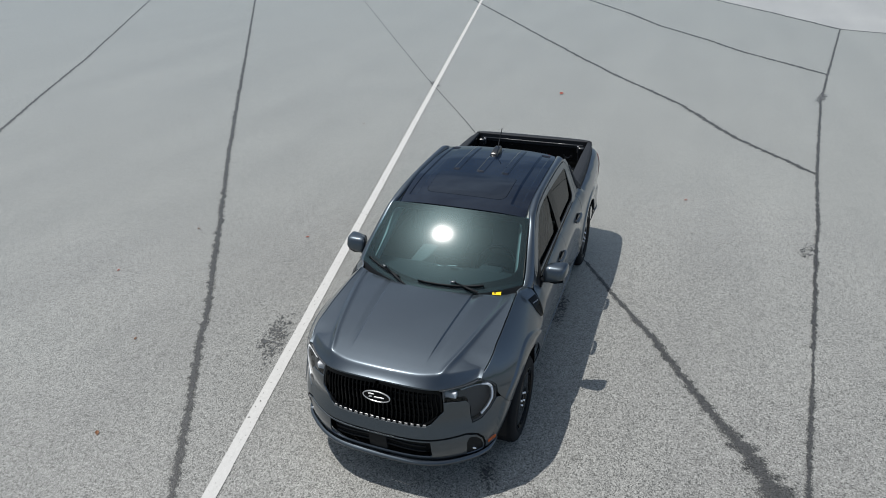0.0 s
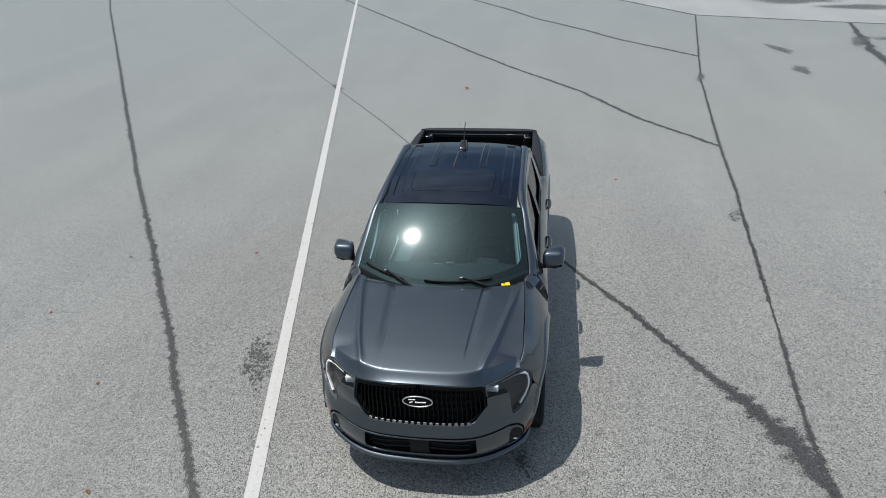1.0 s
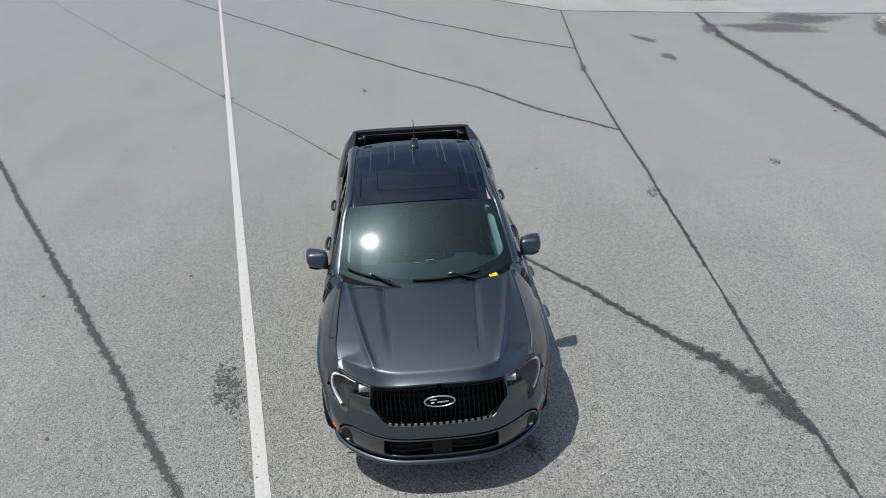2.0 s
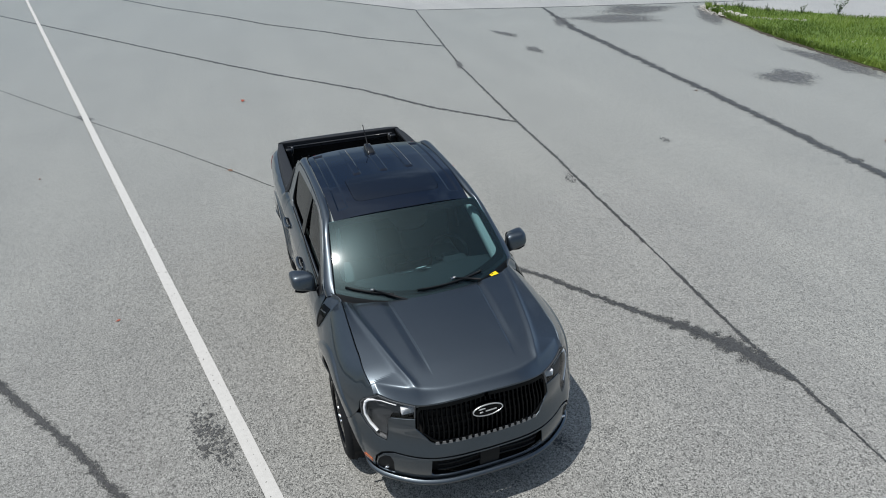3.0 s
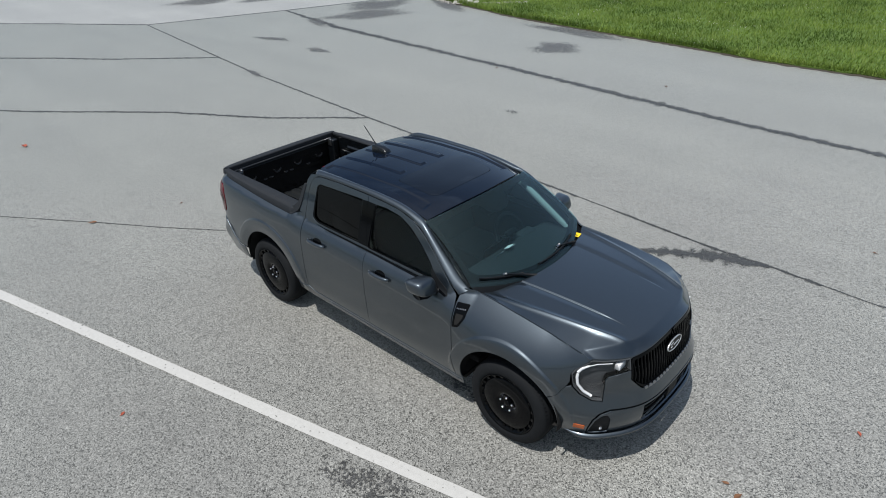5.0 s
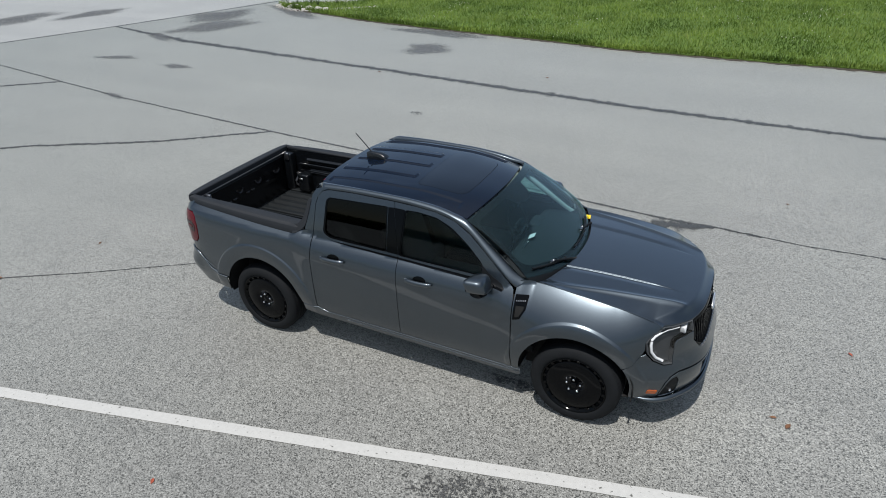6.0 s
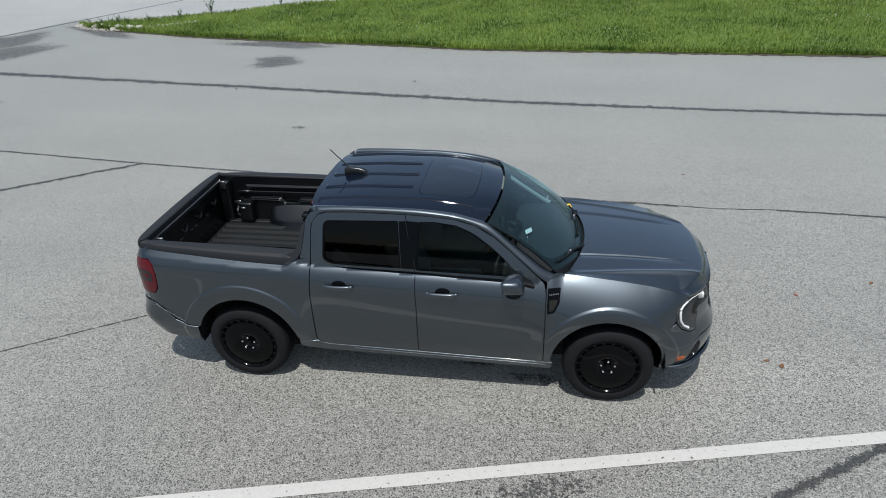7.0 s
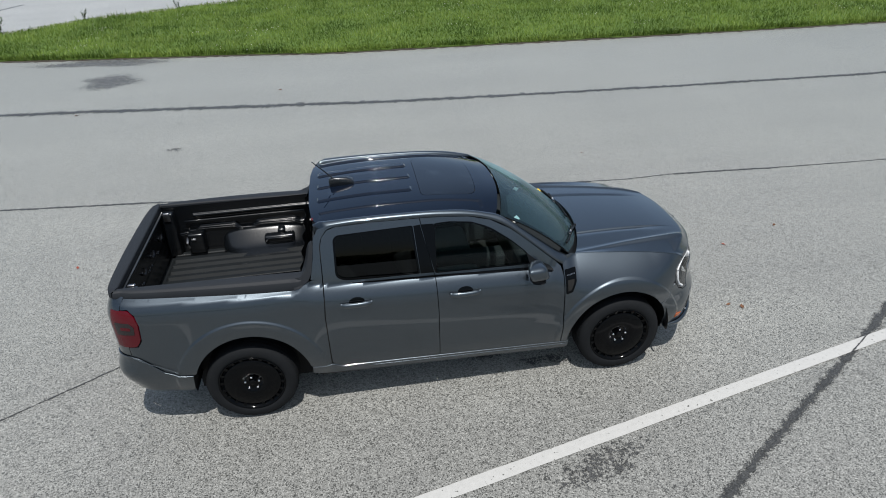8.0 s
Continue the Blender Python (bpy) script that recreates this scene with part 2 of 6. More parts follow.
RUBBER = material("tyre rubber", (0.0095, 0.0108, 0.0125), 0.8, spec=0.2, bump=0.4, bump_scale=250, vary=0.25, vary_scale=14)
CHROME = material("bright metal", (0.75, 0.76, 0.78), 0.12, 1.0)
GREY_METAL = material("dull grey metal", (0.3, 0.3, 0.31), 0.35, 1.0)
WINDSCREEN = glass("windscreen glass", (0.38, 0.66, 0.72), 0.12, 1.52, 0.50)
SIDE_GLASS = glass("side window glass", (0.58, 0.70, 0.65), 0.0, 1.36)
PRIVACY = glass("dark privacy glass", (0.05, 0.055, 0.057), 0.0, 1.36)
LENS = glass("clear lamp lens", (0.82, 0.84, 0.86), 0.0, 1.45)
FRIT = material("black ceramic border", (0.003, 0.003, 0.0035), 0.8, spec=0.05)
LIGHT_GUIDE = material("white light guide", (0.78, 0.80, 0.82), 0.3)
REFLECTOR = material("lamp reflector", (0.72, 0.74, 0.76), 0.12, 0.9)
LAMP_DARK = material("grey lamp housing", (0.065, 0.070, 0.076), 0.3)
AMBER = material("amber reflector plastic", (0.50, 0.10, 0.012), 0.25, coat=0.3)
RED_LENS = material("red lamp plastic", (0.085, 0.002, 0.007), 0.14, spec=0.4)
DARK_RED = material("smoked lamp plastic", (0.022, 0.017, 0.018), 0.2, spec=0.4)
DASH = material("dashboard vinyl", (0.018, 0.022, 0.025), 0.75, spec=0.2, bump=0.3, bump_scale=700, vary=0.15)
SEAT = material("dark grey seat cloth", (0.055, 0.063, 0.065), 0.8, bump=0.4, bump_scale=500, vary=0.2)
HEADLINER = material("pale headliner cloth", (0.33, 0.37, 0.37), 0.85, vary=0.05)
WHITE_CARD = material("white card", (0.82, 0.83, 0.82), 0.6)
SUNROOF = paint("black roof glass", (0.004, 0.0065, 0.012), 0.0, 0.4, 0.1)
SUNROOF.node_tree.nodes["Principled BSDF"].inputs["Specular IOR Level"].default_value = 0.0
SUNROOF.node_tree.nodes["Principled BSDF"].inputs["Coat IOR"].default_value = 1.56
YELLOW = material("yellow sticker paper", (0.85, 0.58, 0.01), 0.5)
SILVER_TEXT = material("silver lettering", (0.7, 0.71, 0.72), 0.3, 0.8)

ASPHALT = asphalt("chip seal asphalt", (0.029, 0.030, 0.029), (0.402, 0.404, 0.382), 0.25, sheen=0.95)
TAR = asphalt("tarred joint", (0.024, 0.025, 0.025), (0.085, 0.087, 0.086), 0.5, sheen=0.08, edge=True)
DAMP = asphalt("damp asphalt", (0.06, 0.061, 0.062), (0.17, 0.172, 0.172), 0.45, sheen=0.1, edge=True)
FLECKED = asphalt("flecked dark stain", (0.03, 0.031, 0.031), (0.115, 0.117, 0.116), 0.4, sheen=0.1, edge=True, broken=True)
CONCRETE = asphalt("pale worn road surface", (0.30, 0.30, 0.295), (0.44, 0.44, 0.435), 0.3)
LINE_PAINT = material("worn white road paint", (0.455, 0.455, 0.44), 0.7, bump=0.5, bump_scale=90, vary=0.12, vary_scale=26)
nt = LINE_PAINT.node_tree
pits = nt.nodes.new("ShaderNodeTexNoise")
pits.inputs["Scale"].default_value, pits.inputs["Detail"].default_value = 38, 5
pit_ramp = nt.nodes.new("ShaderNodeValToRGB")
pit_ramp.color_ramp.elements[0].position, pit_ramp.color_ramp.elements[1].position = 0.29, 0.35
pit_ramp.color_ramp.elements[0].color, pit_ramp.color_ramp.elements[1].color = (0.2, 0.2, 0.19, 1), (1, 1, 1, 1)
pit_mix = nt.nodes.new("ShaderNodeMix")
pit_mix.data_type, pit_mix.blend_type = "RGBA", "MULTIPLY"
pit_mix.inputs["Factor"].default_value = 1.0
nt.links.new(nt.nodes["Texture Coordinate"].outputs["Object"], pits.inputs["Vector"])
nt.links.new(pits.outputs["Fac"], pit_ramp.inputs["Fac"])
nt.links.new(nt.nodes["Principled BSDF"].inputs["Base Color"].links[0].from_socket, pit_mix.inputs["A"])
nt.links.new(pit_ramp.outputs["Color"], pit_mix.inputs["B"])
nt.links.new(pit_mix.outputs["Result"], nt.nodes["Principled BSDF"].inputs["Base Color"])
DARK_STRIP = material("dark brown strip", (0.05, 0.042, 0.03), 0.9, bump=0.8, bump_scale=60, vary=0.4)
TURF = material("turf", (0.075, 0.13, 0.016), 0.9, bump=0.8, bump_scale=60, vary=0.35, vary_scale=2.5)
STONE = material("pale stone", (0.42, 0.41, 0.38), 0.8, bump=0.6, bump_scale=40, vary=0.25)
LEAF_BROWN = material("dry brown leaf", (0.16, 0.075, 0.035), 0.7, vary=0.3, vary_scale=60)
LEAF_RED = material("dry red leaf", (0.32, 0.075, 0.04), 0.7, vary=0.3, vary_scale=60)


def blade_material(name, dark, light):
    m = bpy.data.materials.new(name)
    m.use_nodes = True
    nt = m.node_tree
    b = nt.nodes["Principled BSDF"]
    b.inputs["Roughness"].default_value = 0.55
    geo = nt.nodes.new("ShaderNodeNewGeometry")
    co = nt.nodes.new("ShaderNodeTexCoord")
    n = nt.nodes.new("ShaderNodeTexNoise")
    n.inputs["Scale"].default_value, n.inputs["Detail"].default_value = 0.55, 5
    nt.links.new(co.outputs["Object"], n.inputs["Vector"])
    mx = nt.nodes.new("ShaderNodeMath")
    mx.operation = "MULTIPLY_ADD"
    mx.inputs[1].default_value = 0.32
    patch = nt.nodes.new("ShaderNodeMath")
    patch.operation = "MULTIPLY_ADD"
    patch.inputs[1].default_value, patch.inputs[2].default_value = 1.9, -0.42
    nt.links.new(n.outputs["Fac"], patch.inputs[0])
    nt.links.new(geo.outputs["Random Per Island"], mx.inputs[0])
    nt.links.new(patch.outputs[0], mx.inputs[2])
    r = nt.nodes.new("ShaderNodeValToRGB")
    r.color_ramp.elements[0].position, r.color_ramp.elements[1].position = 0.4, 1.0
    r.color_ramp.elements[0].color, r.color_ramp.elements[1].color = (*dark, 1), (*light, 1)
    nt.links.new(mx.outputs[0], r.inputs["Fac"])
    nt.links.new(r.outputs["Color"], b.inputs["Base Color"])
    tl = nt.nodes.new("ShaderNodeBsdfTranslucent")
    nt.links.new(r.outputs["Color"], tl.inputs["Color"])
    ms = nt.nodes.new("ShaderNodeMixShader")
    ms.inputs[0].default_value = 0.35
    nt.links.new(b.outputs[0], ms.inputs[1])
    nt.links.new(tl.outputs[0], ms.inputs[2])
    nt.links.new(ms.outputs[0], nt.nodes["Material Output"].inputs["Surface"])
    return m


GRASS = blade_material("grass blades", (0.062, 0.118, 0.011), (0.25, 0.35, 0.06))
TALL_GRASS = blade_material("tall grass blades", (0.13, 0.20, 0.03), (0.34, 0.42, 0.12))
WEED = blade_material("weed leaves", (0.05, 0.085, 0.03), (0.13, 0.17, 0.07))
WOODS = blade_material("far foliage", (0.04, 0.06, 0.025), (0.10, 0.14, 0.05))
CLOVER = material("white clover heads", (0.7, 0.7, 0.6), 0.8)


# ---- mesh helpers ----
def thing(name, label, category, group="", at=(0, 0, 0)):
    ob = new(name)
    ob.location = at
    return tagged(ob, label, category, group)


def part(name, geo, mat, parent=None, label="", smooth=True):
    """Links verts, faces and optional normals (or a bmesh) as one mesh under its thing."""
    me = bpy.data.meshes.new(name)
    normals = None
    if isinstance(geo, bmesh.types.BMesh):
        geo.to_mesh(me)
        geo.free()
    else:
        verts, faces = geo[0], geo[1]
        me.from_pydata([tuple(v) for v in verts], [], [tuple(f) for f in faces])
        normals = geo[2] if len(geo) > 2 else None
    me.materials.append(mat)
    if smooth:
        me.polygons.foreach_set("use_smooth", [True] * len(me.polygons))
    me.update()
    if normals is not None:
        me.normals_split_custom_set_from_vertices([tuple(n) for n in normals])
    ob = new(name, me)
    ob.parent = parent
    if label:
        ob["label"] = label
    return ob


def smooth_step(a, b, x):
    t = np.clip((np.asarray(x, float) - a) / (b - a), 0, 1)
    return t * t * (3 - 2 * t)


def spline(ts, vs):
    """A natural cubic spline through the given values."""
    ts, vs = np.asarray(ts, float), np.asarray(vs, float)
    n, h = len(ts), np.diff(ts)
    a, r = np.eye(n), np.zeros(n)
    for i in range(1, n - 1):
        a[i, i - 1:i + 2] = h[i - 1], 2 * (h[i - 1] + h[i]), h[i]
        r[i] = 6 * ((vs[i + 1] - vs[i]) / h[i] - (vs[i] - vs[i - 1]) / h[i - 1])
    m = np.linalg.solve(a, r)

    def at(t):
        t = np.clip(np.asarray(t, float), ts[0], ts[-1])
        i = np.clip(np.searchsorted(ts, t) - 1, 0, n - 2)
        d, e = ts[i + 1] - t, t - ts[i]
        return (m[i] * d ** 3 + m[i + 1] * e ** 3) / (6 * h[i]) + (vs[i] / h[i] - m[i] * h[i] / 6) * d + (vs[i + 1] / h[i] - m[i + 1] * h[i] / 6) * e
    return at


def soft(ts, vs):
    """A gentle curve through the values that never overshoots (monotone cubic)."""
    ts, vs = np.asarray(ts, float), np.asarray(vs, float)
    h, dl = np.diff(ts), np.diff(vs) / np.diff(ts)
    g = np.zeros(len(ts))
    for i in range(1, len(ts) - 1):
        if dl[i - 1] * dl[i] > 0:
            g[i] = 2 * dl[i - 1] * dl[i] / (dl[i - 1] + dl[i])
    g[0], g[-1] = dl[0], dl[-1]

    def at(t):
        t = np.clip(np.asarray(t, float), ts[0], ts[-1])
        i = np.clip(np.searchsorted(ts, t) - 1, 0, len(ts) - 2)
        s = (t - ts[i]) / h[i]
        return vs[i] * (1 + 2 * s) * (1 - s) ** 2 + vs[i + 1] * s * s * (3 - 2 * s) + h[i] * s * (1 - s) * (g[i] * (1 - s) - g[i + 1] * s)
    return at


def inside(poly, pts):
    """Which points lie in a closed outline."""
    poly, pts = np.asarray(poly), np.asarray(pts)
    x, y = pts[:, 0], pts[:, 1]
    res = np.zeros(len(pts), bool)
    for (x0, y0), (x1, y1) in zip(poly, np.roll(poly, -1, 0)):
        cross = (y0 > y) != (y1 > y)
        res ^= cross & (x < (x1 - x0) * (y - y0) / (y1 - y0 + 1e-12) + x0)
    return res


def dense(poly, step):
    out = []
    for a, b in zip(poly, list(poly[1:]) + [poly[0]]):
        n = max(1, int(math.hypot(b[0] - a[0], b[1] - a[1]) / step))
        out += [(a[0] + (b[0] - a[0]) * k / n, a[1] + (b[1] - a[1]) * k / n) for k in range(n)]
    return out


def rounded(poly, r, n=5):
    """The outline with its corners rounded; r: one radius, or one a corner."""
    out, k = [], len(poly)
    for i in range(k):
        p, a, b = Vector(poly[i]), Vector(poly[i - 1]), Vector(poly[(i + 1) % k])
        rr = r[i] if isinstance(r, (list, tuple)) else r
        rr = min(rr, (a - p).length * 0.48, (b - p).length * 0.48)
        if rr <= 0:
            out.append(tuple(p))
            continue
        s, e = p + (a - p).normalized() * rr, p + (b - p).normalized() * rr
        for j in range(n + 1):
            t = j / n
            q = s * (1 - t) ** 2 + p * 2 * t * (1 - t) + e * t * t
            out.append((q.x, q.y))
    return out


def panel(outline, where, holes=(), step=0.03, depth=0.012, flip=False, lines=()):
    """A sheet over a 2D outline, laid on the surface where(a, b) -> xyz, with folded edges of the given depth."""
    rings = [dense(outline, step)] + [dense(h, step) for h in holes]
    pts, edges = [], []
    for ring in rings:
        s = len(pts)
        pts += ring
        edges += [(s + i, s + (i + 1) % len(ring)) for i in range(len(ring))]
    for ln in lines:
        s = len(pts)
        pts += list(ln)
        edges += [(s + i, s + i + 1) for i in range(len(ln) - 1)]
    border = np.array(pts)
    lo, hi = border.min(0), border.max(0)
    ga, gb = np.meshgrid(np.arange(lo[0] + step / 2, hi[0], step), np.arange(lo[1] + step / 2, hi[1], step))
    grid = np.c_[ga.ravel(), gb.ravel()]
    keep = inside(rings[0], grid)
    for h in rings[1:]:
        keep &= ~inside(h, grid)
    grid = grid[keep]
    if len(grid):
        near = np.full(len(grid), 9.0)
        for q in border:
            near = np.minimum(near, np.hypot(*(grid - q).T))
        grid = grid[near > step * 0.45]
    from_mesh = mathutils_geometry.delaunay_2d_cdt([Vector(p) for p in list(border) + list(grid)], edges, [], 0, 1e-7)
    v2 = np.array([tuple(p) for p in from_mesh[0]])
    tri = np.array([tuple(f) for f in from_mesh[2]])
    mid = v2[tri].mean(1)
    ok = inside(rings[0], mid)
    for h in rings[1:]:
        ok &= ~inside(h, mid)
    tri = tri[ok]
    e = 2e-4
    v3 = np.array(where(v2[:, 0], v2[:, 1])).T
    da = np.array(where(v2[:, 0] + e, v2[:, 1])).T - np.array(where(v2[:, 0] - e, v2[:, 1])).T
    db = np.array(where(v2[:, 0], v2[:, 1] + e)).T - np.array(where(v2[:, 0], v2[:, 1] - e)).T
    nrm = np.cross(da, db)
    nrm /= np.linalg.norm(nrm, axis=1)[:, None] + 1e-12
    # the triangles run counter-clockwise in (a, b)
    p0, p1, p2 = v2[tri[:, 0]], v2[tri[:, 1]], v2[tri[:, 2]]
    cw = (p1[:, 0] - p0[:, 0]) * (p2[:, 1] - p0[:, 1]) - (p1[:, 1] - p0[:, 1]) * (p2[:, 0] - p0[:, 0]) < 0
    tri[cw] = tri[cw][:, ::-1]
    if flip:
        nrm, tri = -nrm, tri[:, ::-1]
    verts, faces, normals = [*v3], [tuple(f) for f in tri], [*nrm]
    if depth:
        count = {}
        for f in faces:
            for a, b in ((f[0], f[1]), (f[1], f[2]), (f[2], f[0])):
                count[(a, b)] = True
        for a, b in [k for k in count if (k[1], k[0]) not in count]:
            s = len(verts)
            quad = [v3[a], v3[b], v3[b] - nrm[b] * depth, v3[a] - nrm[a] * depth]
            side = np.cross(quad[3] - quad[0], quad[1] - quad[0])
            side /= np.linalg.norm(side) + 1e-12
            # the rim is eased towards the sheet, as a hemmed edge is
            verts += quad
            normals += [side * 0.6 + nrm[a] * 0.4, side * 0.6 + nrm[b] * 0.4, side, side]
            faces.append((s + 3, s + 2, s + 1, s))
    return np.array(verts), faces, np.array(normals)


def mirrored(geo):
    v, f, n = np.array(geo[0], float) * (1, -1, 1), [tuple(q)[::-1] for q in geo[1]], None
    if len(geo) > 2:
        return v, f, np.array(geo[2]) * (1, -1, 1)
    return v, f


def grid_surface(p, closed_u=False, closed_v=False):
    """Faces over an array of points p[i][j]."""
    p = np.asarray(p, float)
    nu, nv = p.shape[:2]
    faces = []
    for i in range(nu - (not closed_u)):
        for j in range(nv - (not closed_v)):
            a, b = i * nv + j, ((i + 1) % nu) * nv + j
            c, d = ((i + 1) % nu) * nv + (j + 1) % nv, i * nv + (j + 1) % nv
            faces.append((a, b, c, d))
    return p.reshape(-1, 3), faces


def tube(points, radius, sides=10, flat=1.0):
    """A rod along points; radius: one or one a point; flat squashes its height."""
    pts = [Vector(p) for p in points]
    rad = radius if isinstance(radius, (list, tuple)) else [radius] * len(pts)
    rows = []
    for i, p in enumerate(pts):
        d = (pts[min(i + 1, len(pts) - 1)] - pts[max(i - 1, 0)]).normalized()
        up = Vector((0, 0, 1)) if abs(d.z) < 0.95 else Vector((1, 0, 0))
        s = d.cross(up).normalized()
        t = s.cross(d)
        rows.append([tuple(p + (s * math.cos(a) + t * math.sin(a) * flat) * rad[i]) for a in [2 * math.pi * k / sides for k in range(sides)]])
    v, f = grid_surface(rows, closed_v=True)
    n = len(v)
    f = [q[::-1] for q in f]
    f += [tuple(range(sides)), tuple(range(n - 1, n - sides - 1, -1))]
    return v, f


def block(lo, hi, bevel=0.01, seg=2, taper=None):
    """A box with bevelled edges."""
    bm = bmesh.new()
    bmesh.ops.create_cube(bm, size=1)
    for v in bm.verts:
        v.co = Vector([(lo[i] + hi[i]) / 2 + v.co[i] * (hi[i] - lo[i]) for i in range(3)])
    if taper:
        taper(bm)
    if bevel:
        bmesh.ops.bevel(bm, geom=bm.edges[:], offset=bevel, segments=seg, affect="EDGES", profile=0.5)
    return bm


def prism(outline, axis, lo, hi, bevel=0.004, seg=2):
    """An outline in the two other axes, drawn out along one axis from lo to hi."""
    bm = bmesh.new()
    put = {"x": lambda a, b, c: (c, a, b), "y": lambda a, b, c: (a, c, b), "z": lambda a, b, c: (a, b, c)}[axis]
    f0 = bm.faces.new([bm.verts.new(put(a, b, lo)) for a, b in outline])
    ex = bmesh.ops.extrude_face_region(bm, geom=[f0])
    mv = [v for v in ex["geom"] if isinstance(v, bmesh.types.BMVert)]
    bmesh.ops.translate(bm, verts=mv, vec=put(0, 0, hi - lo))
    bmesh.ops.recalc_face_normals(bm, faces=bm.faces[:])
    if bevel:
        sharp = [e for e in bm.edges if len(e.link_faces) == 2 and e.calc_face_angle(0) > 0.5]
        bmesh.ops.bevel(bm, geom=sharp, offset=bevel, segments=seg, affect="EDGES", profile=0.5)
    return bm


def lathe(profile, centre, sides=48, axis="y"):
    """Turns (radius, offset) pairs about the y axis through centre."""
    rows = []
    for r, o in profile:
        rows.append([(centre[0] + r * math.cos(a), centre[1] + o, centre[2] + r * math.sin(a)) for a in [2 * math.pi * k / sides for k in range(sides)]])
    return grid_surface(rows, closed_v=True)


# ---- ground ----
def flat_sheet(outline, z=0.0):
    return [(x, y, z) for x, y in outline], [tuple(range(len(outline)))]


ground = part("ground", flat_sheet([(-700, -700), (700, -700), (700, 700), (-700, 700)]), ASPHALT, smooth=False)
tagged(ground, "light grey chip-sealed asphalt lot with tarred joints", "pavement", kind="structure")

rng = random.Random(7)


def ribbon(name, points, width, mat, parent, z=0.003, rag=0.35, step=0.05, label="", ends=0.3):
    """A strip along points with ragged borders; its UV map runs from 0 at the border to 1 in the middle."""
    pts = [Vector((x, y)) for x, y in points]
    line, dist = [], 0.0
    for a, b in zip(pts, pts[1:]):
        n = max(1, int((b - a).length / step))
        line += [a.lerp(b, k / n) for k in range(n)]
    line.append(pts[-1])
    widths = width if isinstance(width, (list, tuple)) else [width] * len(points)
    cum = [0.0]
    for a, b in zip(pts, pts[1:]):
        cum.append(cum[-1] + (b - a).length)
    verts, faces, uvs = [], [], []
    run = 0.0
    wander = 0.0
    for i, p in enumerate(line):
        if i:
            run += (p - line[i - 1]).length
        d = (line[min(i + 1, len(line) - 1)] - line[max(i - 1, 0)]).normalized()
        nn = Vector((-d.y, d.x))
        w = np.interp(run, cum, widths) / 2
        wander = wander * 0.85 + rng.uniform(-1, 1) * w * 0.22 * rag
        c = p + nn * wander
        l, r = w * (1 + rng.uniform(-rag, rag)), w * (1 + rng.uniform(-rag, rag))
        verts += [(*(c + nn * l), z), (*c, z + 0.001), (*(c - nn * r), z)]
        uvs += [0, 1, 0]
        if i:
            s = 3 * i
            faces += [(s - 3, s - 2, s + 1, s), (s - 2, s - 1, s + 2, s + 1)]
    ob = part(name, (verts, [f[::-1] for f in faces]), mat, parent, label, smooth=False)
    layer = ob.data.uv_layers.new(name="UVMap")
    for lp in ob.data.loops:
        layer.data[lp.index].uv = (uvs[lp.vertex_index], 0)
    return ob


def blot(name, centre, rx, ry, turn, parent, mat=None, z=0.0045, lobes=0.25, label=""):
    """A stain with an uneven outline; the UV map runs from 0 at the border to 1 inside."""
    ph = [rng.uniform(0, 6.28) for _ in range(5)]
    n, verts, uvs = 40, [(*centre, z)], [0.70]
    c, s = math.cos(radians(turn)), math.sin(radians(turn))
    for ring, u in ((0.55, 0.56), (1.0, 0.0)):
        for k in range(n):
            a = 2 * math.pi * k / n
            q = ring * (1 + lobes * sum(math.sin((j + 2) * a + ph[j]) / (j + 1.5) for j in range(5)))
            x, y = rx * q * math.cos(a), ry * q * math.sin(a)
            verts.append((centre[0] + x * c - y * s, centre[1] + x * s + y * c, z))
            uvs.append(u)
    faces = [(0, 1 + k, 1 + (k + 1) % n) for k in range(n)]
    faces += [(1 + k, 1 + n + k, 1 + n + (k + 1) % n, 1 + (k + 1) % n) for k in range(n)]
    ob = part(name, (verts, faces), mat or DAMP, parent, label, smooth=False)
    layer = ob.data.uv_layers.new(name="UVMap")
    for lp in ob.data.loops:
        layer.data[lp.index].uv = (uvs[lp.vertex_index], 0)
    return ob


def line_y(x):
    return -0.94 + 0.2325 * (x - 4.116)


# painted line
line_pts = [(x, line_y(x)) for x in np.arange(-60, 30.1, 0.5)]
road_line = ribbon("road_line", line_pts, 0.114, LINE_PAINT, None, z=0.006, rag=0.035, step=0.12)
tagged(road_line, "straight worn white painted line on grey asphalt", "road marking", kind="structure")

